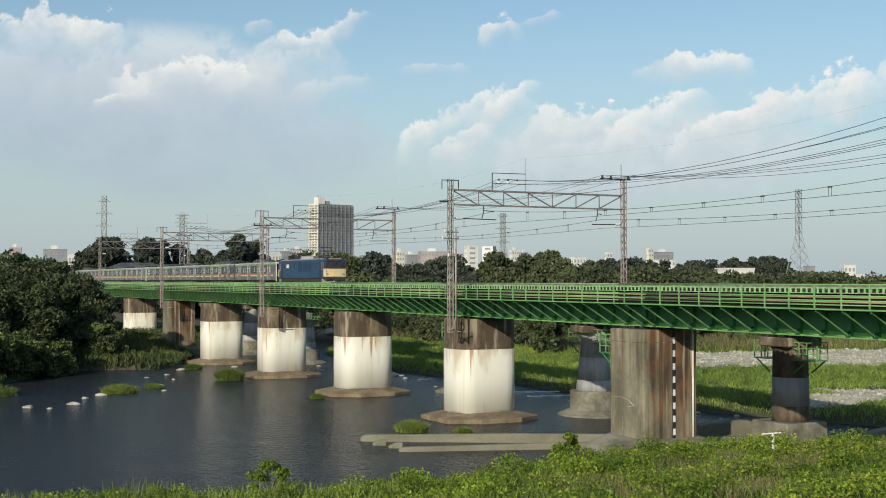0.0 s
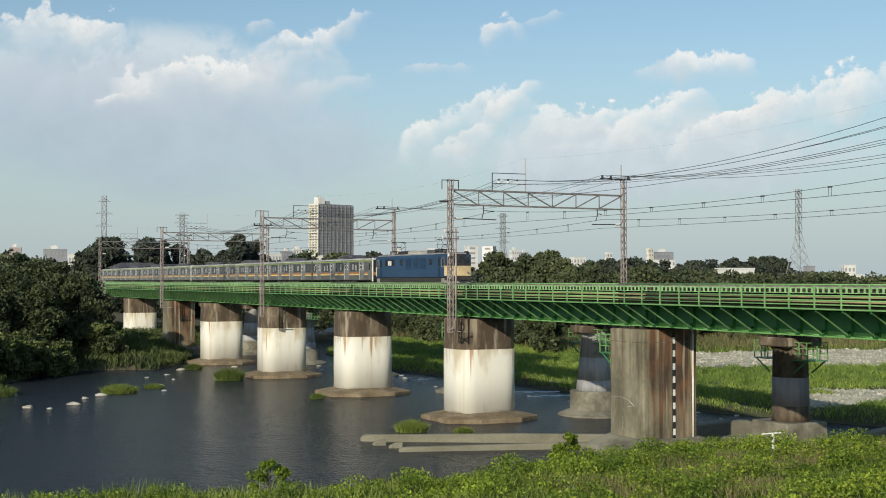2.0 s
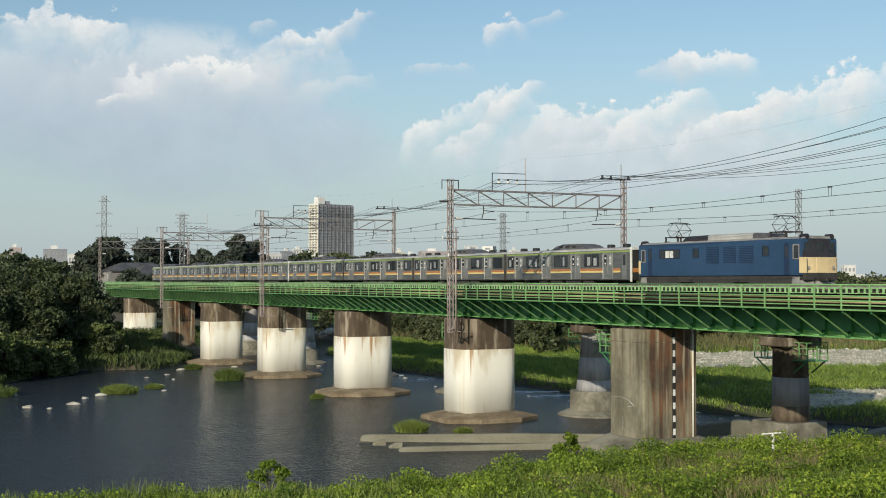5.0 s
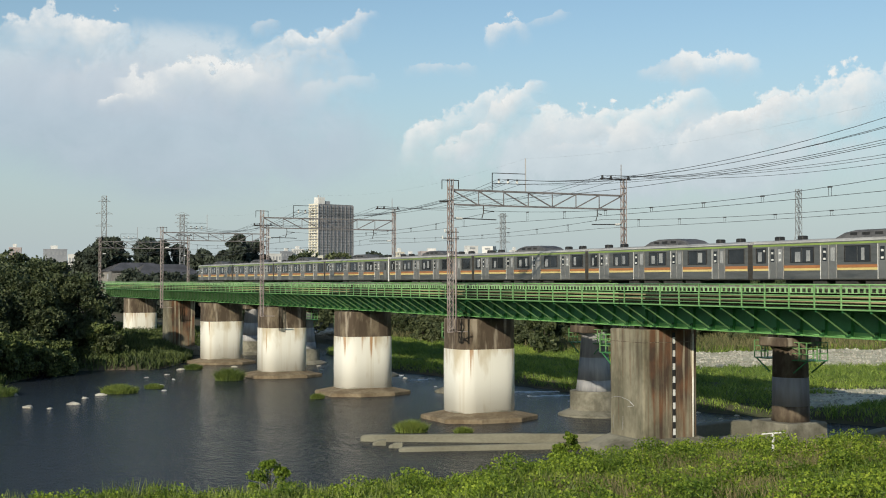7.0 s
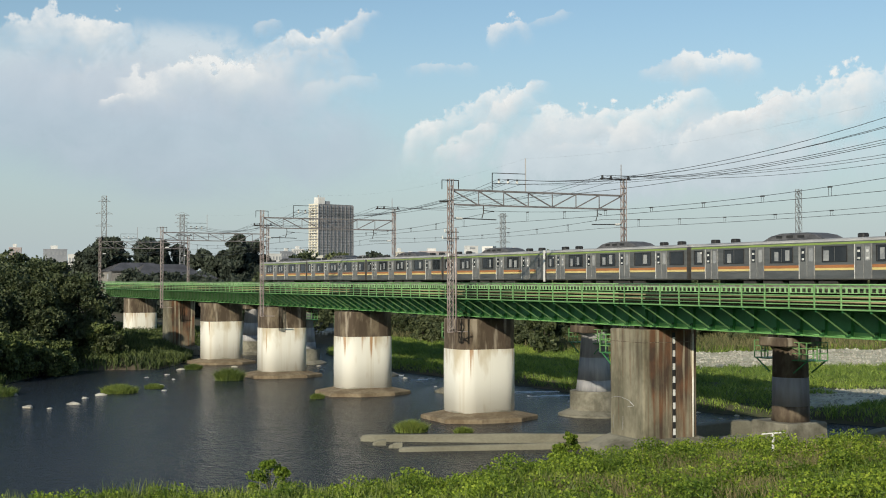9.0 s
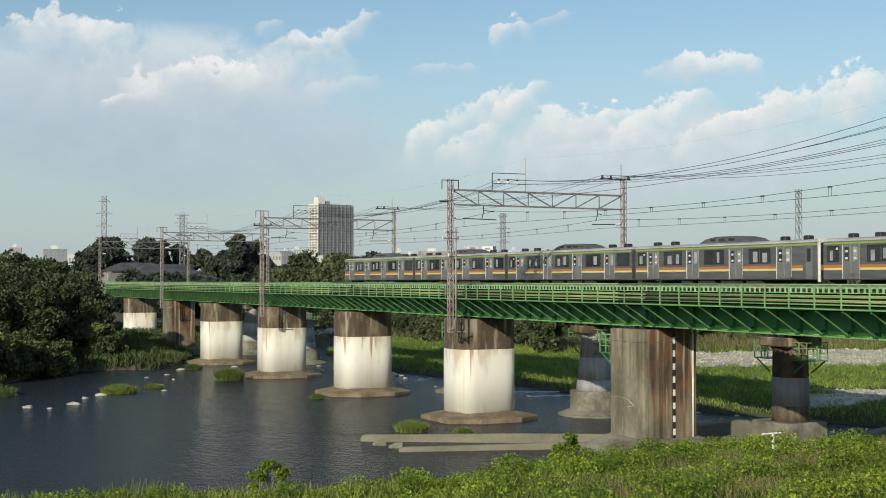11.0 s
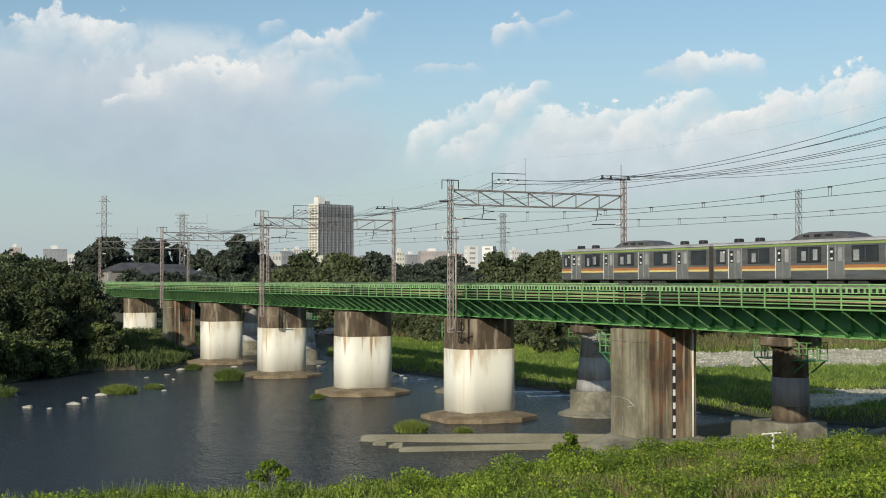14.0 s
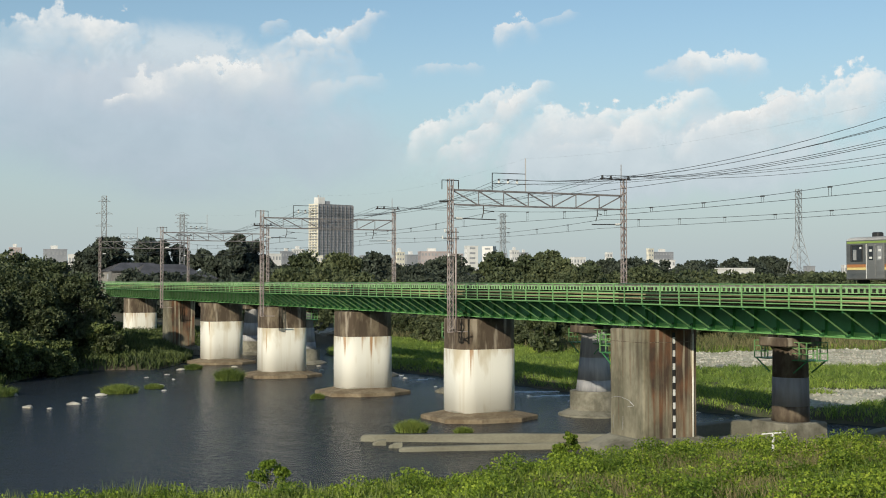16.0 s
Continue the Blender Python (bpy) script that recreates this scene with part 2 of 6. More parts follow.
# ---------- mesh helpers ----------
class Build:
    """Collects vertices and faces of one mesh."""

    def __init__(self):
        self.v, self.f = [], []

    def add(self, verts, faces):
        n = len(self.v)
        self.v += [tuple(p) for p in verts]
        self.f += [tuple(i + n for i in f) for f in faces]
        return self

    def box(self, x0, y0, z0, x1, y1, z1, c=0.0):
        """A box with all twelve edges cut by c."""
        if c <= 0:
            vs = [(x, y, z) for z in (z0, z1) for y in (y0, y1) for x in (x0, x1)]
            return self.add(vs, [(0, 2, 3, 1), (4, 5, 7, 6), (0, 1, 5, 4), (2, 6, 7, 3), (0, 4, 6, 2), (1, 3, 7, 5)])
        rings = []
        for z, s in ((z0, c), (z0 + c, 0), (z1 - c, 0), (z1, c)):
            rings.append([(x0 + s, y0 + s + c, z), (x0 + s + c, y0 + s, z), (x1 - s - c, y0 + s, z), (x1 - s, y0 + s + c, z),
                          (x1 - s, y1 - s - c, z), (x1 - s - c, y1 - s, z), (x0 + s + c, y1 - s, z), (x0 + s, y1 - s - c, z)])
        return self.loft(rings)

    def loft(self, rings, cap=True):
        n, k = len(rings[0]), len(rings)
        vs = [p for r in rings for p in r]
        fs = [(i * n + j, i * n + (j + 1) % n, (i + 1) * n + (j + 1) % n, (i + 1) * n + j) for i in range(k - 1) for j in range(n)]
        if cap:
            fs += [tuple(reversed(range(n))), tuple(range((k - 1) * n, k * n))]
        return self.add(vs, fs)

    def tube(self, pts, r, n=6, r1=None):
        """A round bar along points."""
        rings = []
        pts = [Vector(p) for p in pts]
        for i, p in enumerate(pts):
            d = (pts[min(i + 1, len(pts) - 1)] - pts[max(i - 1, 0)]).normalized()
            a = d.orthogonal().normalized()
            if abs(d.z) < 0.95:
                a = d.cross(Vector((0, 0, 1))).normalized()
            c = d.cross(a)
            rr = r if r1 is None else r + (r1 - r) * i / (len(pts) - 1)
            rings.append([p + rr * (math.cos(u) * a + math.sin(u) * c) for u in (2 * math.pi * j / n for j in range(n))])
        return self.loft(rings)

    def beam(self, p, q, w, h):
        """A square bar from p to q, w wide and h high."""
        p, q = Vector(p), Vector(q)
        d = (q - p).normalized()
        a = d.cross(Vector((0, 0, 1)))
        a = a.normalized() if a.length > 0.01 else Vector((1, 0, 0))
        c = a.cross(d).normalized()
        rings = [[e + sx * w / 2 * a + sz * h / 2 * c for sx, sz in ((-1, -1), (1, -1), (1, 1), (-1, 1))] for e in (p, q)]
        return self.loft(rings)

    def mesh(self, name, material, smooth=False):
        me = bpy.data.meshes.new(name)
        me.from_pydata(self.v, [], self.f)
        me.materials.append(material)
        bm = bmesh.new()
        bm.from_mesh(me)
        bmesh.ops.recalc_face_normals(bm, faces=bm.faces)
        for f in bm.faces:
            f.smooth = smooth
        bm.to_mesh(me)
        bm.free()
        return me


def part(name, b, material, parent=None, label="", smooth=False):
    """One mesh object; b is a Build or a ready mesh."""
    me = b.mesh(name, material, smooth) if isinstance(b, Build) else b
    ob = new(name, me)
    if parent is not None:
        ob.parent = parent
    return tagged(ob, label)


def thing(name, label, category, m=None, group="", kind=""):
    ob = new(name)
    ob.matrix_basis = m or Matrix()
    return tagged(ob, label, category, group, kind)


def rounded_rect(hx, hy, r, z, n=5):
    out = []
    for cx, cy, a0 in ((hx - r, hy - r, 0), (-hx + r, hy - r, 90), (-hx + r, -hy + r, 180), (hx - r, -hy + r, 270)):
        out += [(cx + r * math.cos(radians(a0 + 90 * i / n)), cy + r * math.sin(radians(a0 + 90 * i / n)), z) for i in range(n + 1)]
    return out


def cut_rect(hx, hy, c, z):
    """A rectangle with its four corners cut off by c."""
    return [(hx, -hy + c, z), (hx, hy - c, z), (hx - c, hy, z), (-hx + c, hy, z), (-hx, hy - c, z), (-hx, -hy + c, z), (-hx + c, -hy, z), (hx - c, -hy, z)]


def fast_mesh(name, verts, faces, material, smooth=False):
    me = bpy.data.meshes.new(name)
    me.from_pydata(np.asarray(verts).tolist(), [], np.asarray(faces).tolist())
    me.materials.append(material)
    if smooth:
        me.polygons.foreach_set("use_smooth", [True] * len(me.polygons))
    return me


# ---------- ground and river ----------
RIVER = [(-70, -300), (-64, -50), (-57, 0), (-56, 6), (-57, 11), (-54.5, 17), (-53.5, 26), (-56, 34), (-56, 44), (-54, 53), (-42, 62), (-15, 70), (60, 80), (300, 100),
         (300, 125), (60, 100), (-20, 86), (-50, 76), (-67, 69), (-82, 63.5), (-109, 63), (-127, 60.5), (-143, 58), (-170, 64), (-205, 82), (-260, 122), (-500, 270),
         (-520, 245), (-280, 112), (-222, 72), (-195, 55), (-182, 48), (-162, 42), (-150, 35), (-152, 24), (-132, 14), (-126, 0), (-125, -50), (-130, -300)]


def river_distance(P):
    """Distance from the shore, positive on land, for an (n, 2) array."""
    P = np.asarray(P, float)
    best, inside = np.full(len(P), 1e9), np.zeros(len(P), bool)
    for i in range(len(RIVER)):
        a, b = np.array(RIVER[i - 1], float), np.array(RIVER[i], float)
        e = b - a
        s = np.clip(((P - a) @ e) / (e @ e), 0, 1)
        best = np.minimum(best, np.linalg.norm(P - a - s[:, None] * e, axis=1))
        cross = ((a[1] > P[:, 1]) != (b[1] > P[:, 1])) & (P[:, 0] < (b[0] - a[0]) * (P[:, 1] - a[1]) / (b[1] - a[1] + 1e-12) + a[0])
        inside ^= cross
    return np.where(inside, -best, best)


def smooth01(a, b, x):
    t = np.clip((x - a) / (b - a), 0, 1)
    return t * t * (3 - 2 * t)


def bank_side(P):
    """0: the camera's bank, 1: the far bar, 2: the wooded bank."""
    x, y = P[:, 0], P[:, 1]
    far = (y > 56 + np.maximum(0, x + 75) * 0.36) & (x > -165 - (y - 55) * 2.0)
    left = ~far & (x < -100)
    return np.where(far, 1, np.where(left, 2, 0))


def ground_z(P):
    P = np.asarray(P, float)
    d, s = river_distance(P), bank_side(P)
    dp = np.maximum(d, 0)
    near = 1.2 * (1 - np.exp(-dp / 1.5)) + 0.075 * np.minimum(dp, 60) + 3.3 * smooth01(32, 56, dp)
    bar = 0.8 * (1 - np.exp(-dp)) + np.minimum(0.02 * dp, 3)
    left = 1.5 * (1 - np.exp(-dp / 3)) + np.minimum(0.06 * dp, 4)
    z = np.choose(s, [near, bar, left])
    wob = 0.15 * np.sin(P[:, 0] * 0.9 + 2 * np.sin(P[:, 1] * 0.31)) * np.sin(P[:, 1] * 0.7) * smooth01(0, 4, d)
    return np.where(d > 0, z + wob, -0.2 + np.maximum(d * 0.4, -1.6))


def build_ground():
    def axis(lo, hi, a, b, step, grow):
        mid = list(np.arange(a, b + step, step))
        lo_side, hi_side, s = [], [], step
        x = a
        while x > lo:
            s *= grow
            x -= s
            lo_side.append(x)
        x, s = mid[-1], step
        while x < hi:
            s *= grow
            x += s
            hi_side.append(x)
        return np.array(lo_side[::-1] + mid + hi_side)
    xs, ys = axis(-4800, 4800, -200, 10, 1.3, 1.22), axis(-4800, 4800, -10, 130, 1.3, 1.22)
    X, Y = np.meshgrid(xs, ys)
    P = np.stack([X.ravel(), Y.ravel()], 1)
    verts = np.column_stack([P, ground_z(P)])
    nx, ny = len(xs), len(ys)
    i = np.arange(nx * ny).reshape(ny, nx)
    faces = np.stack([i[:-1, :-1], i[:-1, 1:], i[1:, 1:], i[1:, :-1]], -1).reshape(-1, 4)
    tagged(new("ground", fast_mesh("ground", verts, faces, DIRT, True)), "brown earth river bank with sparse growth", "ground", kind="structure")
    b = Build().add([(-520, -300, 0), (300, -300, 0), (300, 260, 0), (-520, 260, 0)], [(0, 1, 2, 3)])
    return tagged(part("water", b, WATER), "dark rippled river water", "river", kind="structure")


river = build_ground()

# ---------- bridges ----------
SPAN = 23.8
JOINTS = [-13.7 - SPAN * k for k in range(10)]
NEAR_Y, FAR_Y = 44.9, 54.6
NEAR_RAIL, FAR_RAIL = 10.46, 9.61


def girder_span(walkway):
    """One plate girder span, local x from 0 to -SPAN along the track, y=0 the track's axis, z=0 the girder's foot."""
    s = thing("girder_span", "green painted steel plate girder span with a walkway" if walkway else "dark green steel plate girder span", "bridge span", group="girder spans")
    depth = 1.42 if walkway else 1.9
    x0, x1 = -0.06, -SPAN + 0.06
    for side in (-1, 1):
        y = side * 0.98
        part("web", Build().box(x1, y - 0.012, 0.03, x0, y + 0.012, depth - 0.03), GREEN, s)
        part("bottom_flange", Build().box(x1, y - 0.24, 0, x0, y + 0.24, 0.045, 0.008), GREEN_SUNLIT, s, "green flange with sunlight in its colour")
        part("top_flange", Build().box(x1, y - 0.22, depth - 0.045, x0, y + 0.22, depth, 0.008), GREEN, s)
        part("flange_angle", Build().box(x1, y + side * 0.014, 0.047, x0, y + side * 0.034, 0.27), GREEN_SUNLIT, s, "green lower edge plate with sunlight in its colour")
    if walkway:
        # Added dark strips stand in for the shade in the gap under the track.
        for y in (-0.98, 0.98):
            part("gap_shade_strip", Build().box(x1, y - 0.16, depth + 0.004, x0, y + 0.16, 2.13, 0.02), PLANK_AND_GAP_DARK, s, "dark strip standing in for the shaded gap under the track")
    n = 13
    st = Build().box(-0.05, -1.18, 0.05, 0.05, -1.0, depth - 0.05).mesh("stiffener", GREEN)
    gus = Build().add([(-0.1, -1.2, 0.05), (-0.1, -1.4, 0.05), (-0.1, -1.4, 0.13), (-0.1, -1.2, 0.34), (0.1, -1.2, 0.05), (0.1, -1.4, 0.05), (0.1, -1.4, 0.13), (0.1, -1.2, 0.34)],
                      [(0, 1, 2, 3), (7, 6, 5, 4), (0, 4, 5, 1), (1, 5, 6, 2), (2, 6, 7, 3), (3, 7, 4, 0)]).mesh("gusset", GREEN_DARK)
    xs = [-0.55 - i * (SPAN - 1.1) / n for i in range(n + 1)]
    for x in xs:
        part("stiffener", st, GREEN, s).location.x = x
    for x in xs[1:-1:3]:
        part("cross_frame", Build().beam((x, -0.95, 0.2), (x, 0.95, depth - 0.2), 0.09, 0.09).beam((x, 0.95, 0.2), (x, -0.95, depth - 0.2), 0.09, 0.09), GREEN, s)
    if not walkway:
        return s
    wz = 1.42
    yo = -3.4
    part("walkway_deck", Build().box(x1, yo + 0.06, wz - 0.05, x0, -1.22, wz - 0.01, 0.01), PLANK_AND_GAP_DARK, s, "dark walkway planks")
    part("edge_beam", Build().box(x1, yo - 0.03, wz - 0.05, x0, yo + 0.04, wz + 0.03, 0.012), RAIL_GREEN, s, "pale green edge beam")
    post = Build().box(-0.035, yo - 0.035, wz + 0.03, 0.035, yo + 0.035, wz + 1.13, 0.01).mesh("railing_post", RAIL_GREEN)
    brk = Build().beam((0, yo + 0.1, wz - 0.1), (0, -1.36, 0.14), 0.06, 0.075).mesh("strut", GREEN_STRUT)
    arm = Build().beam((0, yo + 0.05, wz - 0.11), (0, -1.2, wz - 0.11), 0.07, 0.1).mesh("cantilever_arm", GREEN)
    for x in xs:
        part("railing_post", post, RAIL_GREEN, s).location.x = x
        part("strut", brk, GREEN_STRUT, s).location.x = x
        part("cantilever_arm", arm, GREEN, s).location.x = x
        part("gusset", gus, GREEN, s).location.x = x
    guard = Build().box(x1, -1.33, 2.37, x0, -1.27, 2.42)
    k = 0
    while 0.2 + k * 0.39 < SPAN - 0.2:
        x = -0.2 - k * 0.39
        guard.box(x - 0.05, -1.33, 2.135, x + 0.05, -1.28, 2.37)
        k += 1
    guard.box(x1, -1.33, 2.13, x0, -1.27, 2.16)
    part("cable_guard", guard, GUARD_PAINT, s, "pale green cable guard with close pickets")
    for z, y in ((1.72, -1.5), (1.95, -1.45)):
        part("cable_pipe", Build().tube([(x0, y, z), (x1, y, z)], 0.05, 6), PIPE_TAN, s, "tan cable pipe", smooth=True)
    for z, r in ((wz + 1.14, 0.038), (wz + 0.62, 0.036), (wz + 0.4, 0.036), (wz + 0.2, 0.03)):
        part("handrail", Build().tube([(x0, yo, z), (x1, yo, z)], r, 8), RAIL_GREEN, s, smooth=True)
    return s


def track(y, z, label):
    """Two rails on bridge sleepers."""
    t = thing("railway_track", label, "railway track", pose(0, y, z))
    prof = [(-0.07, -0.15), (0.07, -0.15), (0.07, -0.13), (0.012, -0.11), (0.012, -0.04), (0.035, -0.03), (0.035, 0), (-0.035, 0), (-0.035, -0.03), (-0.012, -0.04), (-0.012, -0.11), (-0.07, -0.13)]
    for c in (-0.57, 0.57):
        part("rail", Build().loft([[(x, c + a, b) for a, b in prof] for x in (10, -240)]), STEEL_RAIL, t)
    sl = Build().box(-0.07, -1.1, -0.37, 0.07, 1.1, -0.15, 0.012).mesh("sleeper", SLEEPER)
    n = 300
    for i in range(n):
        part("sleeper", sl, SLEEPER, t).location.x = -36 - 0.42 * i
    rest = Build()
    for i in range(180):
        x = -36 - 0.42 * (n + i)
        rest.box(x - 0.1, -1.1, -0.35, x + 0.1, 1.1, -0.15)
    tagged(part("sleepers", rest, SLEEPER, t), kind="stuff")
    return t


def near_pier(x, white=True, box=False):
    p = thing("bridge_pier", "tall white-painted concrete bridge pier with rusty streaks standing in water" if white else "rust-stained bare concrete bridge pier", "bridge pier", pose(x, NEAR_Y + (0.2 if white else 0.0), 0), "near bridge piers")
    hx, hy, r = (2.05, 2.56, 1.32) if white else (1.78, 1.95, 0.12)
    split = 5.45
    top = 7.78
    if white:
        part("lower_shaft", Build().loft([rounded_rect(hx, hy, r, z, 4) for z in (0.5, split)]), CONC_WHITE, p, "white painted lower shaft with rusty runs", True)
        part("upper_shaft", Build().loft([rounded_rect(hx - 0.03, hy - 0.03, r - 0.03, z, 4) for z in (split, top - 0.05)] + [rounded_rect(hx - 0.08, hy - 0.08, r - 0.08, top, 4)]), CONC_STAIN, p, "brown stained bare upper shaft")
        o = lambda s, z: [(a * s, b * s, z) for a, b in ((-3.7, -1.7), (-2.2, -4.0), (2.2, -4.0), (3.7, -1.7), (3.7, 1.7), (2.2, 4.0), (-2.2, 4.0), (-3.7, 1.7))]
        part("footing", Build().loft([o(1, -1.5), o(1, 0.26), o(0.985, 0.32), o(0.6, 0.66)]), FOOT_CONC, p, "low octagonal brown-stained concrete footing")
    else:
        part("shaft", Build().loft([rounded_rect(hx, hy, 0.12, z, 2) for z in (-1, top - 0.05)] + [rounded_rect(hx - 0.06, hy - 0.06, 0.1, top, 2)]), RUSTY, p)
        for z in (7.0,):
            part("casting_joint", Build().loft([rounded_rect(hx + 0.015, hy + 0.015, 0.12, h, 2) for h in (z, z + 0.035)]), CONC_STAIN, p, "weathered casting joint")
        part("footing", Build().loft([cut_rect(3.0, 3.6, 0.9, -1.5), cut_rect(3.0, 3.6, 0.9, 0.75), cut_rect(2.1, 2.3, 0.5, 1.3)]), CONC, p)
    for sx in (-0.5, 0.5):
        for sy in (-0.98, 0.98):
            part("bearing", Build().box(sx - 0.22, sy - 0.25, top, sx + 0.22, sy + 0.25, 7.94, 0.02), DARK_STEEL, p)
    return p


def far_pier(x, square):
    p = thing("bridge_pier", "stained round concrete pier on a square caisson" if square else "round pale concrete pier on a round stepped footing", "bridge pier", pose(x, FAR_Y, 0), "far bridge piers")
    ring = lambda r, z: [(r * math.cos(a), r * math.sin(a), z) for a in (2 * math.pi * i / 32 for i in range(32))]
    up, low = (CONC_STAIN, CONC_GREY) if square else (CONC_PALE, CONC_PALE)
    ra, rb, rc, rd = (1.10, 1.13, 1.17, 1.2) if square else (1.02, 1.16, 1.36, 1.48)
    part("upper_shaft", Build().loft([ring(rb, 4.6), ring(ra, 6.3), ring(1.3, 6.6)]), up, p, smooth=True)
    part("lower_shaft", Build().loft([ring(rc, 2.8), ring(rb + 0.004, 4.6)]), low, p, "grey painted band", smooth=True)
    # On square piers the damp foot's darker material also paints the near bridge's shade.
    part("shaft_foot", Build().loft([ring(rd, 1.8), ring(rc - 0.004, 2.8)]), CONC_STAIN if square else CONC_PALE, p, "damp foot with the bridge's shade in its dark colour", smooth=True)
    part("pier_cap", Build().box(-1.25, -1.5, 6.55, 1.25, 1.5, 7.12, 0.06), CONC_STAIN, p)
    for sx in (-0.5, 0.5):
        for sy in (-0.98, 0.98):
            part("bearing", Build().box(sx - 0.2, sy - 0.22, 7.12, sx + 0.2, sy + 0.22, 7.298, 0.02), DARK_STEEL, p)
    if square:
        part("caisson", Build().box(-1.75, -1.75, -1.5, 1.6, 1.6, 1.82, 0.08), CONC, p)
    else:
        part("footing_drum", Build().loft([ring(1.95, -1), ring(1.95, 1.85), ring(1.85, 1.95)]), CONC, p)
        part("footing_plate", Build().loft([ring(2.9, -1.4), ring(2.9, 0.12), ring(2.1, 0.45)]), CONC, p)
    return p


for name_y, foot, walk_on in ((NEAR_Y, 7.95, True), (FAR_Y, 7.3, False)):
    first = girder_span(walk_on)
    first.matrix_basis = pose(JOINTS[0], name_y, foot)
    for j in JOINTS[1:-1]:
        copy_thing(first, pose(j, name_y, foot))
track(NEAR_Y, NEAR_RAIL, "single railway track on weathered bridge sleepers")
track(FAR_Y, FAR_RAIL, "single railway track carrying the train")
for x in (-85.9, -109.7, -133.5, -157.8, -205.8):
    near_pier(x)
for x in (-38.9, -62.7, -179.4):
    near_pier(x, False)
for i in range(8):
    far_pier(-38.7 - 22.75 * i, i < 2)


# ---------- overhead line gantries ----------
def gantry(x):
    g = thing("overhead_line_gantry", "weathered steel lattice portal gantry carrying the overhead wires", "gantry", pose(x, 0, 0), "overhead line gantries")
    for y, z0, z1 in ((41.2, 6.9, 18.3), (56.7, 6.9, 18.8)):
        b = Build()
        w = 0.155
        for sx in (-w, w):
            for sy in (-w, w):
                b.box(sx - 0.03, y + sy - 0.03, z0, sx + 0.03, y + sy + 0.03, z1)
        n = int((z1 - z0) / 0.55)
        for i in range(n):
            a, c = z0 + i * 0.55, z0 + (i + 1) * 0.55
            s = w if i % 2 else -w
            for k in (-w, w):
                b.beam((-s, y + k, a), (s, y + k, c), 0.03, 0.04)
                b.beam((k, y - s, a), (k, y + s, c), 0.03, 0.04)
        part("mast", b, GALV, g)
    part("upper_chord", Build().box(-0.07, 41.4, 17.42, 0.07, 56.5, 17.56), BEAM_GREY, g)
    part("lower_chord", Build().box(-0.06, 41.4, 16.33, 0.06, 56.5, 16.45), BEAM_GREY, g)
    n = 7
    for i in range(n):
        a, c = 41.4 + i * 15.1 / n, 41.4 + (i + 1) * 15.1 / n
        up, dn = (a, c) if i < 4 else (c, a)
        part("diagonal", Build().beam((0, up, 17.45), (0, dn, 16.4), 0.06, 0.09), BEAM_GREY, g)
        if i:
            part("vertical", Build().beam((0.05, a, 16.4), (0.05, a, 17.45), 0.06, 0.06), BEAM_GREY, g)
    for y0, y1, z, ya in ((41.45, 45.1, 15.38, 44.0), (56.45, 53.7, 15.2, 54.2)):
        ar = part("registration_arm", Build().tube([(0, y0, z), (0, y1, z - 0.06)], 0.04, 6), DARK_STEEL, g)
        part("insulator", Build().tube([(0, y0 + (y1 - y0) * 0.06, z), (0, y0 + (y1 - y0) * 0.2, z - 0.02)], 0.09, 8), PORCELAIN, ar)
        part("drop_tube", Build().tube([(0, ya, 16.35), (0, ya, 15.85), (0, ya - 0.15, 15.4)], 0.04, 6), DARK_STEEL, g)
        part("messenger_clamp", Build().tube([(0, ya, 16.0), (0, (44.9 if y0 < 50 else 54.6), 15.95)], 0.035, 6), DARK_STEEL, g)
    fr = Build()
    for p, q in (((0, 44.75, 17.55), (0, 44.75, 18.9)), ((0, 44.75, 18.88), (0, 47.66, 18.9)), ((0, 44.75, 18.1), (0, 47.66, 18.1))):
        fr.beam(p, q, 0.05, 0.05)
    hf = part("feeder_frame", fr, DARK_STEEL, g)
    part("lightning_rod", Build().tube([(0, 47.66, 17.55), (0, 47.66, 20.1)], 0.045, 6), CONC_PALE, g, "pale lightning rod")
    for y in (45.33, 46.12, 46.91):
        ins = part("insulator", Build().tube([(0, y, 18.13), (0, y, 18.32)], 0.11, 8, 0.07), PORCELAIN, hf)
        part("insulator_cap", Build().tube([(0, y, 18.32), (0, y, 18.46)], 0.1, 8, 0.05), BLACK, ins, "black insulator cap")
    ca = part("cross_arm", Build().box(-0.05, 54.5, 18.75, 0.05, 57.4, 18.85), DARK_STEEL, g)
    part("lightning_rod", Build().tube([(0, 56.47, 18.85), (0, 56.47, 20.0)], 0.04, 6), CONC_PALE, g, "pale lightning rod")
    for y in (54.69, 55.49, 57.17):
        part("insulator", Build().tube([(0, y, 18.86), (0, y, 19.08)], 0.11, 8, 0.07), BLACK, ca, "black insulator")
    part("top_bracket", Build().beam((0, 40.5, 18.2), (0, 41.9, 18.2), 0.06, 0.06).beam((0, 40.5, 18.2), (0, 40.5, 17.5), 0.05, 0.05).beam((0, 41.88, 18.2), (0, 41.88, 17.5), 0.05, 0.05), DARK_STEEL, g)
    part("side_arm", Build().box(-0.04, 40.3, 16.55, 0.04, 41.2, 16.66), DARK_STEEL, g)
    part("base_bracket", Build().box(-0.22, 41.3, 6.84, -0.14, 42.75, 6.92, 0.01).box(-0.2, 41.05, 6.82, 0.2, 41.35, 6.9, 0.01), GALV, g, "steel bracket fixed to the pier")
    return g


GANTRIES = (8.3, -37.4, -83.07, -128.7, -174.4, -220.0)


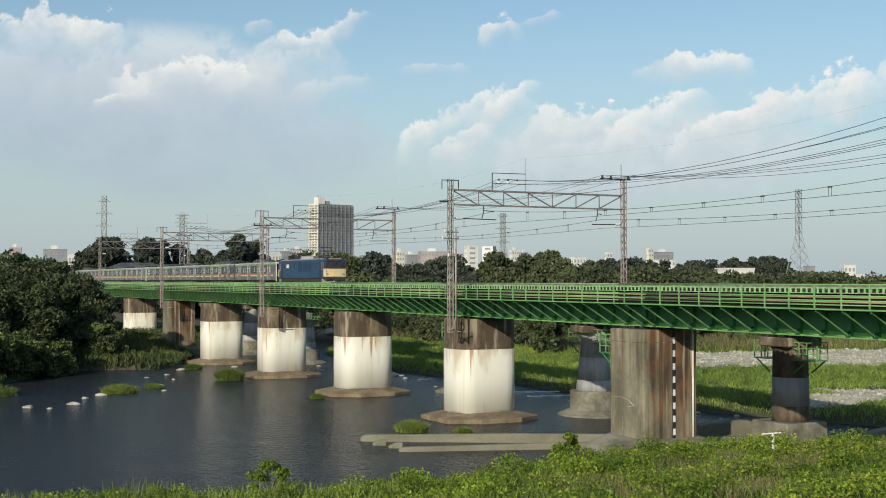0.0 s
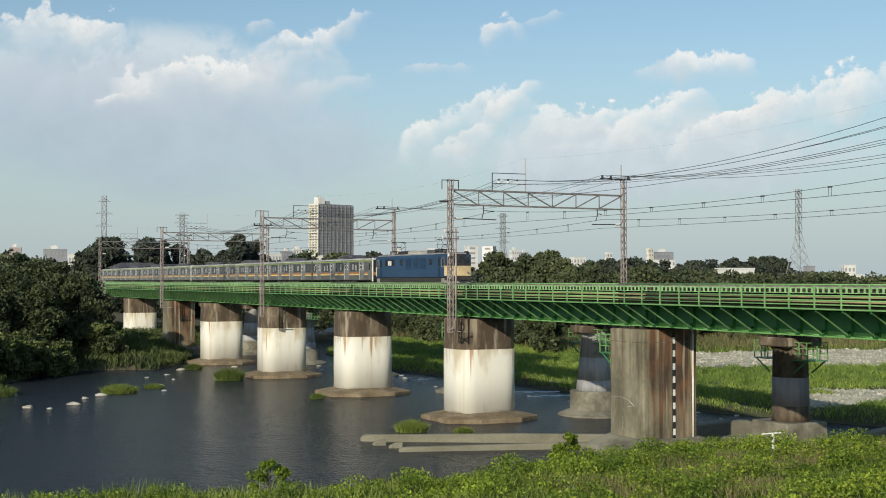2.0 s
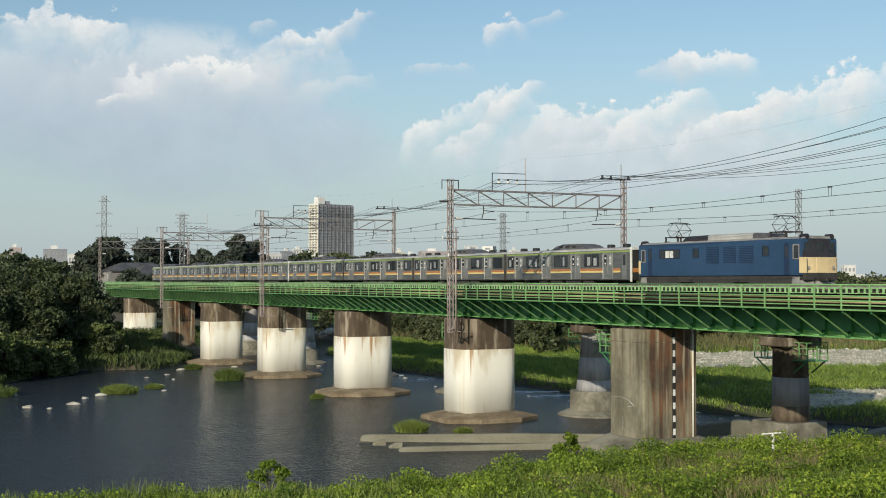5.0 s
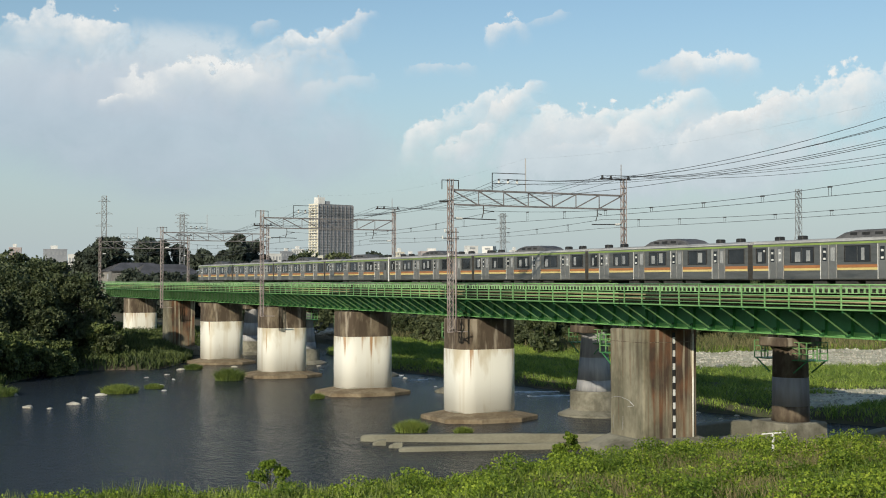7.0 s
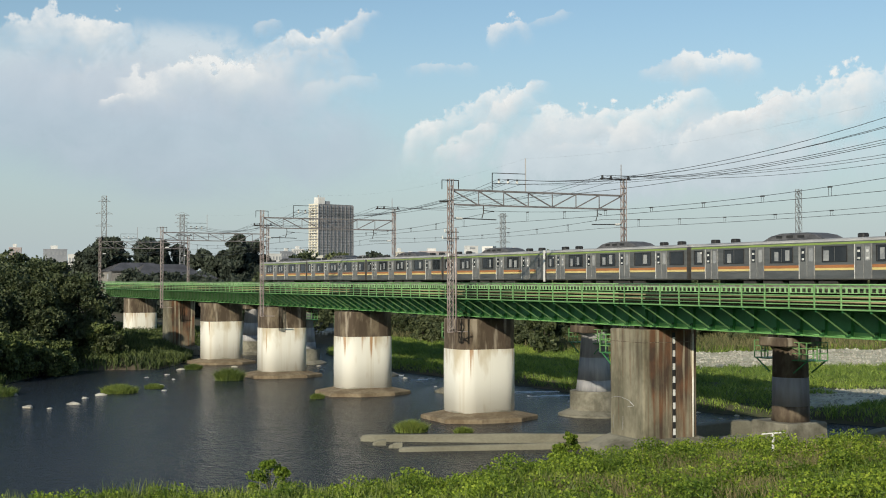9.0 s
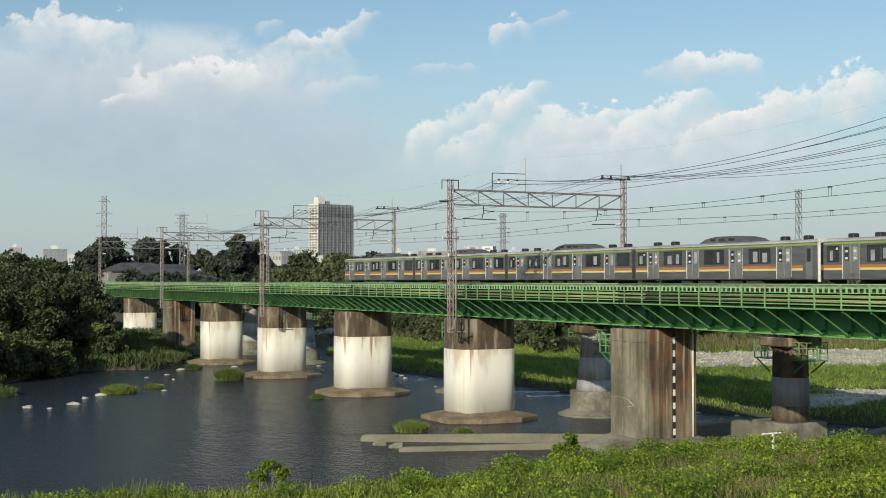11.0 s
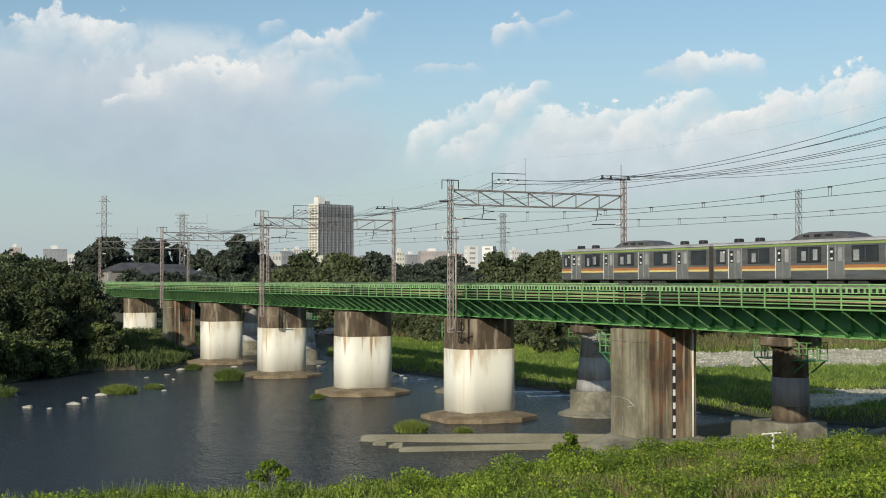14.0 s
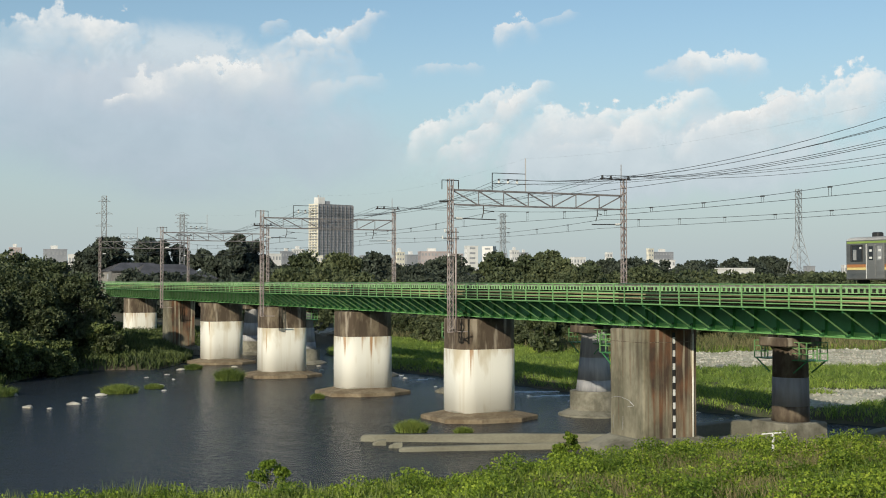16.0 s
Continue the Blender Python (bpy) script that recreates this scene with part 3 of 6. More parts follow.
def sagging(y, z, sag, xa, xb, rise=0.0, n=16):
    """Points of a wire from xb to xa; rise: how much higher its end at xa hangs."""
    return [(xa + (xb - xa) * i / n, y, z + rise * (1 - i / n) - sag * (1 - (2 * i / n - 1) ** 2)) for i in range(n + 1)]


def overhead_line(name, label, rows, radius, droppers=False):
    """Wires hung from gantry to gantry; rows of y, z, sag."""
    w = thing(name, label, "overhead wire")
    for y, z, sag, *rise in rows:
        for xa, xb in zip(GANTRIES, GANTRIES[1:]):
            up = rise[0] if rise and xa == GANTRIES[1] else 0.0
            start = rise[0] if rise and xa == GANTRIES[0] else 0.0
            part("wire", Build().tube(sagging(y, z + start, sag, xa, xb, up), radius, 4), WIRE, w)
    if droppers:
        (y, zm, sag), (_, zc, low) = rows[:2]
        for xa, xb in zip(GANTRIES, GANTRIES[1:]):
            for i in range(1, 9):
                t = i / 9
                zz = zm - sag * (1 - (2 * t - 1) ** 2)
                x = xa + (xb - xa) * t
                zl = zc - low * (1 - (2 * t - 1) ** 2)
                part("dropper", Build().tube([(x - 0.1, y, zz), (x - 0.1, y, zl)], 0.011, 4).tube([(x + 0.1, y, zz), (x + 0.1, y, zl)], 0.011, 4).box(x - 0.16, y - 0.02, zz - 0.05, x + 0.16, y + 0.02, zz + 0.03), WIRE, w)
    return w


gan = gantry(-83.07)
for x in (-37.4, -128.7, -174.4, -220.0):
    copy_thing(gan, pose(x, 0, 0))
overhead_line("catenary", "catenary and contact wire over the empty track", [(44.9, 15.98, 0.8), (44.9, 15.05, 0.14)], 0.014, True)
overhead_line("catenary", "catenary and contact wire over the train", [(54.6, 15.55, 0.57), (54.6, 14.85, 0.18)], 0.014, True)
overhead_line("feeder_wires", "thin black feeder wires on insulators", [(45.33, 18.44, 1.6, 1.1), (46.12, 18.44, 1.45, 0.75), (46.91, 18.44, 1.3, 0.1)], 0.015)
overhead_line("feeder_wires", "thin black feeder wires on the mast arms", [(54.69, 19.08, 1.15), (55.49, 19.08, 1.2), (57.17, 19.08, 1.3)], 0.014)
overhead_line("return_wires", "thin black return wires along the gantry tops", [(45.6, 18.1, 1.2, 0.75), (47.3, 18.1, 1.1, 0.3)], 0.013)
overhead_line("signal_wire", "thin black wire along the masts", [(40.35, 16.66, 0.7)], 0.013)
overhead_line("earth_wire", "very thin earth wire between the lightning rods", [(47.66, 20.1, 0.9, 0.3)], 0.002)

# ---------- train ----------
STAINLESS = mat("stainless_steel", (0.33, 0.318, 0.295), (0.25, 0.242, 0.226), 0.4, 0.8, scale=0.6, fine=5, stretch=(1, 1, 6), coord="object")
DOOR_STEEL = mat("door_steel", (0.40, 0.385, 0.36), (0.33, 0.318, 0.297), 0.42, 0.7, scale=0.6, fine=5, coord="object")
CAR_ROOF = mat("car_roof_grey", (0.50, 0.49, 0.46), (0.36, 0.35, 0.33), 0.7, scale=0.7, fine=6, coord="object")
AC_GREY = mat("roof_unit_grey", (0.13, 0.13, 0.135), (0.08, 0.08, 0.085), 0.7, scale=1.5, fine=8, coord="object")
CAR_GLASS = mat("dark_window_glass", (0.02, 0.025, 0.03), (0.035, 0.04, 0.045), 0.06, coord="object", spec=0.3)
# Pale panes paint in the daylight seen through the carriage windows.
WINDOW_VIEW = mat("pale_window_view", (0.38, 0.385, 0.375), (0.24, 0.25, 0.26), 0.25, coord="object")
ORANGE = mat("orange_stripe", (0.44, 0.185, 0.07), (0.37, 0.155, 0.06), 0.45, scale=0.7, coord="object")
YELLOW = mat("pale_yellow_stripe", (0.72, 0.58, 0.24), (0.62, 0.5, 0.2), 0.45, scale=0.7, coord="object")
LIME = mat("yellow_green_stripe", (0.28, 0.38, 0.10), (0.23, 0.32, 0.085), 0.45, scale=0.7, coord="object")
UNDER = mat("underframe_black", (0.03, 0.03, 0.03), (0.05, 0.045, 0.04), 0.8, scale=2, coord="object")
LOCO_BLUE = mat("loco_blue_paint", (0.026, 0.067, 0.138), (0.02, 0.053, 0.108), 0.5, scale=0.5, fine=4, coord="object")
LOCO_DARK = mat("loco_dark_panel", (0.015, 0.035, 0.085), (0.01, 0.025, 0.06), 0.55, scale=2, coord="object")
NAVY = mat("cab_top_dark", (0.025, 0.022, 0.028), (0.035, 0.03, 0.035), 0.5, scale=0.8, coord="object")
CREAM = mat("cream_paint", (0.74, 0.58, 0.32), (0.62, 0.48, 0.27), 0.5, scale=0.8, fine=5, coord="object")
SKIRT = mat("grey_skirt", (0.33, 0.32, 0.30), (0.22, 0.21, 0.2), 0.7, scale=1.5, coord="object")


def bogie(parent, x, dz=0.0):
    g = part("bogie", Build().box(x - 1.5, -1.05, dz + 0.42, x + 1.5, -0.85, dz + 0.72, 0.04).box(x - 1.5, 0.85, dz + 0.42, x + 1.5, 1.05, dz + 0.72, 0.04).box(x - 0.3, -0.85, dz + 0.4, x + 0.3, 0.85, 1.13), UNDER, parent)
    for dx in (-1.05, 1.05):
        for y in (-0.62, 0.55):
            b = Build().loft([[(x + dx + 0.43 * math.cos(a), y + k, dz + 0.43 + 0.43 * math.sin(a)) for a in (2 * math.pi * i / 18 for i in range(18))] for k in (0, 0.07)])
            part("wheel", b, DARK_STEEL, g)
    return g


def frame_ring(b, x0, x1, y, z0, z1, w, d):
    """A rectangular window rim standing d proud of the side at y (outwards from the axis)."""
    s = 1 if y > 0 else -1
    lo, hi = min(y, y + s * d), max(y, y + s * d)
    b.box(x0 - w, lo, z0 - w, x1 + w, hi, z0).box(x0 - w, lo, z1, x1 + w, hi, z1 + w)
    b.box(x0 - w, lo, z0, x0, hi, z1).box(x1, lo, z0, x1 + w, hi, z1)
    return b


def pane(parent, x0, x1, y, z0, z1, material=None, name="window_pane"):
    s = 1 if y > 0 else -1
    y2 = y + s * 0.006
    return part(name, Build().box(x0, min(y, y2), z0, x1, max(y, y2), z1), material or CAR_GLASS, parent)


def passenger_car(seed, cab=False):
    rnd = random.Random(seed)
    c = thing("passenger_car", "stainless steel commuter carriage with driving cab, white-edged front end" if cab else "stainless steel commuter carriage with green and orange stripes", "train car", group="carriages of the train")
    x0, x1 = -0.22, -19.27
    prof = [(-1.36, 1.13), (1.36, 1.13), (1.4, 1.2), (1.4, 3.42), (-1.4, 3.42), (-1.4, 1.2)]
    roof = [(-1.4, 3.422), (1.4, 3.422), (1.34, 3.5), (1.15, 3.58), (0.7, 3.64), (0, 3.67), (-0.7, 3.64), (-1.15, 3.58), (-1.34, 3.5)]
    part("body", Build().loft([[(x, a, b) for a, b in prof] for x in (x0, x1)]), STAINLESS, c)
    part("roof", Build().loft([[(x, a, b) for a, b in roof] for x in (x0 - 0.03, x1 + 0.03)]), CAR_ROOF, c, "light grey roof")
    doors = (-3.2, -7.82, -12.4, -17.0)
    for s in (-1, 1):
        y = s * 1.402
        out = lambda d: (min(y, y + s * d), max(y, y + s * d))
        a, b2 = out(0.006)
        part("upper_stripe", Build().box(x1 + 0.05, a, 3.24, x0 - 0.05, b2, 3.36), LIME, c, "yellow-green stripe under the eaves")
        cuts = [x0 - 0.05] + [v for d in doors for v in (d + 0.68, d - 0.68)] + [x1 + 0.05]
        for i in range(0, len(cuts), 2):
            hi, lo = cuts[i], cuts[i + 1]
            if cab and i == 0:
                hi = -1.55
            part("lower_stripe", Build().box(lo, a, 1.85, hi, b2, 2.03), ORANGE, c, "orange stripe")
            part("lower_stripe", Build().box(lo, a, 1.71, hi, b2, 1.847), YELLOW, c, "pale yellow stripe")
            if cab and i == 0:
                cd = part("cab_door", Build().box(-1.3, a, 1.2, -0.72, b2, 3.2), DOOR_STEEL, c)
                pane(cd, -1.2, -0.85, y + s * 0.006, 2.25, 3.05)
                continue
            mid, half = (hi + lo) / 2, min(0.98, (hi - lo) / 2 - 0.36)
            w = part("window", frame_ring(Build(), mid - half, mid + half, y, 2.24, 3.1, 0.05, 0.03), BLACK, c, "dark framed side window")
            parts = 2 if half > 0.8 else 1
            for k in range(parts):
                u0 = mid - half + k * 2 * half / parts
                u1 = u0 + 2 * half / parts
                pane(w, u0 + 0.03, u1 - 0.03, y, 2.24, 3.1)
                if rnd.random() < 0.75:
                    v = u0 + rnd.uniform(0.06, 0.4)
                    pane(w, v, v + rnd.uniform(0.25, 0.5), y + s * 0.008, 2.24 + rnd.uniform(0, 0.12), 2.85 + rnd.uniform(0, 0.2), WINDOW_VIEW)
        for d in doors:
            a3, b3 = out(0.02)
            dr = part("side_door", Build().box(d - 0.66, a3, 1.2, d - 0.006, b3, 3.22, 0.006).box(d + 0.006, a3, 1.2, d + 0.66, b3, 3.22, 0.006), DOOR_STEEL, c, "plain steel sliding doors")
            for k in (-0.34, 0.34):
                pane(dr, d + k - 0.17, d + k + 0.17, y + s * 0.02, 2.26, 3.06, WINDOW_VIEW if k * s < 0 else CAR_GLASS)
                if k * s > 0 or rnd.random() < 0.4:
                    part("sticker", Build().box(d + k - 0.1, *[v for v in (min(y + s * 0.027, y + s * 0.031), 2.34)], d + k + 0.1, max(y + s * 0.027, y + s * 0.031), 2.46), WHITE, dr, "small white sticker")
                    part("sticker", Build().box(d + k - 0.1, min(y + s * 0.027, y + s * 0.031), 2.75, d + k + 0.1, max(y + s * 0.027, y + s * 0.031), 2.88), WHITE, dr, "small white sticker")
            ed = out(0.035)
            part("door_edge", Build().box(d - 0.70, ed[0], 1.2, d - 0.66, ed[1], 3.2), WHITE, c, "bright door jamb")
        part("step_lamp", Build().box(-18.2, *[min(y, y + s * 0.03), 2.92], -18.05, max(y, y + s * 0.03), 3.04), WHITE, c)
    for x in (-2.0, -4.1, -15.6, -17.7):
        part("roof_vent", Build().box(x - 0.24, -0.75, 3.58, x + 0.24, -0.25, 3.89, 0.05), BLACK, c, "black roof ventilator")
    ac = [(-12.3, 3.66, 1.0), (-11.7, 3.92, 0.95), (-10.8, 4.07, 0.9), (-8.5, 4.07, 0.9), (-7.6, 3.92, 0.95), (-7.0, 3.66, 1.0)]
    part("air_conditioner", Build().loft([[(x, -h, 3.55), (x, -h, z - 0.06), (x, -h + 0.12, z), (x, h - 0.12, z), (x, h, z - 0.06), (x, h, 3.55)] for x, z, h in ac]), AC_GREY, c, "grey roof air conditioner")
    for x in (-10.9, -9.9, -8.9):
        part("fan_grille", Build().box(x - 0.3, -0.92, 3.76, x + 0.3, -0.905, 3.92), BLACK, c)
    for x in (-3.0, -16.5):
        bogie(c, x)
    for x, w in ((-6.3, 1.6), (-8.6, 2.2), (-11.2, 1.8), (-13.4, 1.2)):
        part("underfloor_box", Build().box(x - w / 2, -1.2, 0.35, x + w / 2, 1.2, 1.128, 0.03), UNDER, c)
    for x in (x0, x1):
        s = 1 if x == x0 else -1
        part("end_gangway", Build().box(min(x, x + s * 0.12), -0.5, 0.95, max(x, x + s * 0.12), 0.5, 3.0, 0.03), BLACK, c)
    if cab:
        rim = Build()
        for a, b2 in ((-1.44, -1.32), (1.32, 1.44)):
            rim.box(x0 - 0.02, a, 1.0, x0 + 0.16, b2, 3.5, 0.02)
        rim.box(x0 - 0.02, -1.44, 3.38, x0 + 0.16, 1.44, 3.62, 0.02)
        part("front_rim", rim, WHITE, c, "white front rim")
        part("front_face", Build().box(x0 + 0.004, -1.31, 1.15, x0 + 0.06, 1.31, 3.37), BLACK, c, "black front face")
        part("front_stripe", Build().box(x0 + 0.062, -1.3, 1.72, x0 + 0.075, 1.3, 2.03), ORANGE, c)
        part("coupler", Build().box(x0 + 0.06, -0.15, 0.75, x0 + 0.75, 0.15, 1.0, 0.03), DARK_STEEL, c)
    return c


def pantograph(parent, x):
    p = part("pantograph", Build().box(x - 0.8, -0.7, 3.9, x + 0.8, -0.6, 3.96).box(x - 0.8, 0.6, 3.9, x + 0.8, 0.7, 3.96).box(x - 0.75, -0.7, 3.9, x - 0.65, 0.7, 3.96).box(x + 0.65, -0.7, 3.9, x + 0.75, 0.7, 3.96), DARK_STEEL, parent)
    fr = Build()
    for s in (-1, 1):
        for y in (-0.55, 0.55):
            fr.tube([(x + s * 0.25, y, 3.85), (x + s * 0.72, y * 0.95, 4.42), (x + s * 0.12, y * 0.8, 4.92)], 0.025, 5)
        fr.tube([(x + s * 0.72, -0.52, 4.42), (x + s * 0.72, 0.52, 4.42)], 0.02, 5)
        fr.tube([(x + s * 0.35, -0.55, 3.97), (x + s * 0.72, 0.5, 4.42)], 0.015, 4)
    part("scissor_frame", fr, DARK_STEEL, p)
    hd = Build()
    for s in (-0.15, 0.15):
        hd.tube([(x + s, -0.85, 4.86), (x + s, -0.55, 4.96), (x + s, 0.55, 4.96), (x + s, 0.85, 4.86)], 0.03, 6)
    part("collector_head", hd, DARK_STEEL, p)
    for sx in (-0.7, 0.7):
        for sy in (-0.65, 0.65):
            part("insulator", Build().tube([(x + sx, sy, 3.5), (x + sx, sy, 3.9)], 0.07, 8), DARK_STEEL, p)


def locomotive():
    l = thing("electric_locomotive", "blue electric locomotive with cream cab ends and raised pantographs", "locomotive")
    xa, xb = 0.85, 18.1
    side = [(-1.4, 1.16), (1.4, 1.16), (1.4, 3.3), (1.33, 3.42), (-1.33, 3.42), (-1.4, 3.3)]
    part("body", Build().loft([[(x, a, b) for a, b in side] for x in (xa + 0.02, xb - 0.02)]), LOCO_BLUE, l)
    part("roof", Build().loft([[(x, a, b) for a, b in ((-1.34, 3.424), (1.34, 3.424), (1.1, 3.56), (-1.1, 3.56))] for x in (xa, xb)]), SKIRT, l, "grey roof sheet")
    part("roof_hood", Build().loft([[(x, -0.95, 3.5), (x, -0.95, z - 0.1), (x, -0.75, z), (x, 0.75, z), (x, 0.95, z - 0.1), (x, 0.95, 3.5)] for x, z in ((5.4, 3.62), (5.9, 3.92), (8.4, 3.95))]), NAVY, l, "dark roof hood")
    part("roof_hood", Build().loft([[(x, -0.97, 3.5), (x, -0.97, 3.86), (x, -0.75, 3.96), (x, 0.75, 3.96), (x, 0.97, 3.86), (x, 0.97, 3.5)] for x in (8.42, 13.0)]), CAR_ROOF, l, "pale grey roof hood")
    part("roof_hood", Build().loft([[(x, -0.95, 3.5), (x, -0.95, z - 0.1), (x, -0.75, z), (x, 0.75, z), (x, 0.95, z - 0.1), (x, 0.95, 3.5)] for x, z in ((13.02, 3.95), (14.0, 3.9), (14.4, 3.62))]), AC_GREY, l, "grey roof hood")
    for s, x in ((1, xb), (-1, xa)):
        fx = lambda d: x + s * d
        lo = Build().loft([[(fx(0), -1.41, z), (fx(0.1), -0.6, z), (fx(0.1), 0.6, z), (fx(0), 1.41, z), (fx(-0.25), 1.41, z), (fx(-0.25), -1.41, z)] for z in (1.3, 2.27)])
        part("front_panel", lo, CREAM, l, "cream painted lower front")
        hi = Build().loft([[(fx(0 - t), -1.38 + t, z), (fx(0.1 - t), -0.6, z), (fx(0.1 - t), 0.6, z), (fx(0 - t), 1.38 - t, z), (fx(-0.25), 1.38, z), (fx(-0.25), -1.38, z)] for z, t in ((2.273, 0), (3.35, 0.08), (3.6, 0.3))])
        cb = part("cab_front", hi, NAVY, l, "dark upper cab front")
        for y0, y1 in ((-1.2, -0.68), (-0.3, 0.3), (0.68, 1.2)):
            d = 0.04 if abs(y0) > 0.4 else 0.085
            part("windscreen", Build().box(min(fx(d - 0.04), fx(d)), y0, 2.6, max(fx(d - 0.04), fx(d)), y1, 3.2), CAR_GLASS, cb)
        part("front_door", Build().box(min(fx(0.1), fx(0.13)), -0.36, 1.35, max(fx(0.1), fx(0.13)), 0.36, 2.26, 0.012), CREAM, l, "cream front gangway door")
        for y in (-1.0, 1.0):
            part("headlight", Build().loft([[(fx(k), y + 0.17 * math.cos(a), 3.55 + 0.17 * math.sin(a)) for a in (2 * math.pi * i / 14 for i in range(14))] for k in (-0.5, 0.02)]), NAVY, l, "round roof headlight")
            part("tail_light", Build().loft([[(fx(k), y + 0.1 * math.cos(a), 1.62 + 0.1 * math.sin(a)) for a in (2 * math.pi * i / 12 for i in range(12))] for k in (0, 0.16)]), SKIRT, l)
            part("handrail", Build().tube([(fx(0.2), y * 1.2, 1.35), (fx(0.2), y * 1.2, 2.2)], 0.02, 5), DARK_STEEL, l)
            part("air_hose", Build().tube([(fx(0.12), y * 0.6, 1.25), (fx(0.25), y * 0.6, 1.0), (fx(0.15), y * 0.6, 0.7)], 0.03, 5), BLACK, l)
        part("buffer_beam", Build().box(min(fx(-0.2), fx(0.16)), -1.3, 0.85, max(fx(-0.2), fx(0.16)), 1.3, 1.29, 0.02), UNDER, l)
        part("snow_plough", Build().add([(fx(0.0), -1.35, 0.15), (fx(0.25), 0, 0.15), (fx(0.0), 1.35, 0.15), (fx(-0.2), -1.35, 0.85), (fx(0.1), 0, 0.85), (fx(-0.2), 1.35, 0.85), (fx(-0.5), -1.35, 0.5), (fx(-0.5), 1.35, 0.5)],
                                       [(0, 1, 4, 3), (1, 2, 5, 4), (0, 3, 6), (2, 7, 5), (3, 4, 5, 7, 6), (0, 6, 7, 2, 1)]), SKIRT, l, "grey snow plough")
        part("coupler", Build().box(min(fx(0.1), fx(0.75)), -0.15, 0.78, max(fx(0.1), fx(0.75)), 0.15, 1.02, 0.03), DARK_STEEL, l)
        part("step_plate", Build().box(x - s * 0.95, -1.4, 0.35, x - s * 0.3, -1.32, 1.05, 0.01) if s > 0 else Build().box(x + 0.3, -1.4, 0.35, x + 0.95, -1.32, 1.05, 0.01), SKIRT, l)
    for s in (-1, 1):
        y = s * 1.402
        at = lambda d: (min(y, y + s * d), max(y, y + s * d))
        for x0, x1 in ((8.75, 10.12), (10.55, 11.82), (12.22, 13.6)):
            lv = part("louvre_panel", Build().box(x0, at(0.012)[0], 1.98, x1, at(0.012)[1], 3.08), LOCO_DARK, l, "dark filter louvre")
            for k in range(9):
                z = 2.04 + k * 0.115
                part("slat", Build().box(x0 + 0.03, at(0.04)[0], z, x1 - 0.03, at(0.04)[1], z + 0.05), LOCO_BLUE, lv)
        for x0, x1 in ((3.46, 5.8), (7.35, 7.9), (14.5, 15.05)):
            w = part("side_window", frame_ring(Build(), x0, x1, y, 2.42, 3.0, 0.05, 0.03), LOCO_DARK, l)
            pane(w, x0, x1, y, 2.42, 3.0)
        for x0, x1 in ((2.05, 2.55), (16.5, 16.95)):
            d = part("cab_door", Build().box(x0, at(0.02)[0], 1.2, x1, at(0.02)[1], 3.15, 0.006), LOCO_DARK, l)
            pane(d, x0 + 0.1, x1 - 0.1, y + s * 0.02, 2.3, 2.95)
        for x0, x1 in ((1.25, 1.65), (17.35, 17.8)):
            w = part("cab_window", frame_ring(Build(), x0, x1, y, 2.2, 3.0, 0.06, 0.03), SKIRT, l, "silver framed cab window")
            pane(w, x0, x1, y, 2.2, 3.0)
        a, b2 = at(0.05)
        mk = Build().box(4.2, a, 2.42, 4.58, b2, 2.92, 0.01).box(4.68, a, 2.42, 5.06, b2, 2.92, 0.01)
        part("emblem", mk, WHITE, l, "white painted emblem")
    for x in (3.9, 15.1):
        pantograph(l, x)
    for x in (3.6, 9.3, 15.0):
        bogie(l, x, -0.27)
    part("underframe", Build().box(xa + 0.3, -1.3, 0.6, xb - 0.3, 1.3, 1.158, 0.02), UNDER, l)
    part("battery_box", Build().box(5.6, -1.3, 0.3, 7.3, 1.3, 0.75, 0.03).box(11.4, -1.3, 0.3, 13.0, 1.3, 0.75, 0.03), UNDER, l)
    return l


CAR_PITCH = 19.49
cars = [passenger_car(1, True), passenger_car(2), passenger_car(3)]
cars += [copy_thing(cars[0 if i == 1 else 1 + i % 2], Matrix()) for i in range(5)]
loco = locomotive()


# ---------- vegetation ----------
AHEAD, ASIDE = np.array((-0.8985, 0.439)), np.array((0.439, 0.8985))


def afar(az, ahead):
    """Ground place at a bearing in degrees off the axis of view and metres ahead."""
    p = AHEAD * ahead + ASIDE * ahead * math.tan(radians(az))
    return float(p[0]), float(p[1])


def level(x, y):
    return float(ground_z(np.array([(x, y)]))[0])


def unit(rng, n):
    v = rng.normal(size=(n, 3))
    return v / np.linalg.norm(v, axis=1, keepdims=True)


def leaf_faces(rng, C, size, slim=0.6):
    """One folded leaf or tuft, a rhombus, at each place in C."""
    n = len(C)
    a = unit(rng, n)
    b = np.cross(a, unit(rng, n))
    b /= np.linalg.norm(b, axis=1, keepdims=True) + 1e-9
    s = (size * rng.uniform(0.6, 1.4, n))[:, None]
    k = np.cross(a, b) * s * 0.15
    V = np.stack([C - a * s, C + b * s * slim + k, C + a * s, C - b * s * slim + k], 1).reshape(-1, 3)
    return V, np.arange(n * 4).reshape(n, 4)


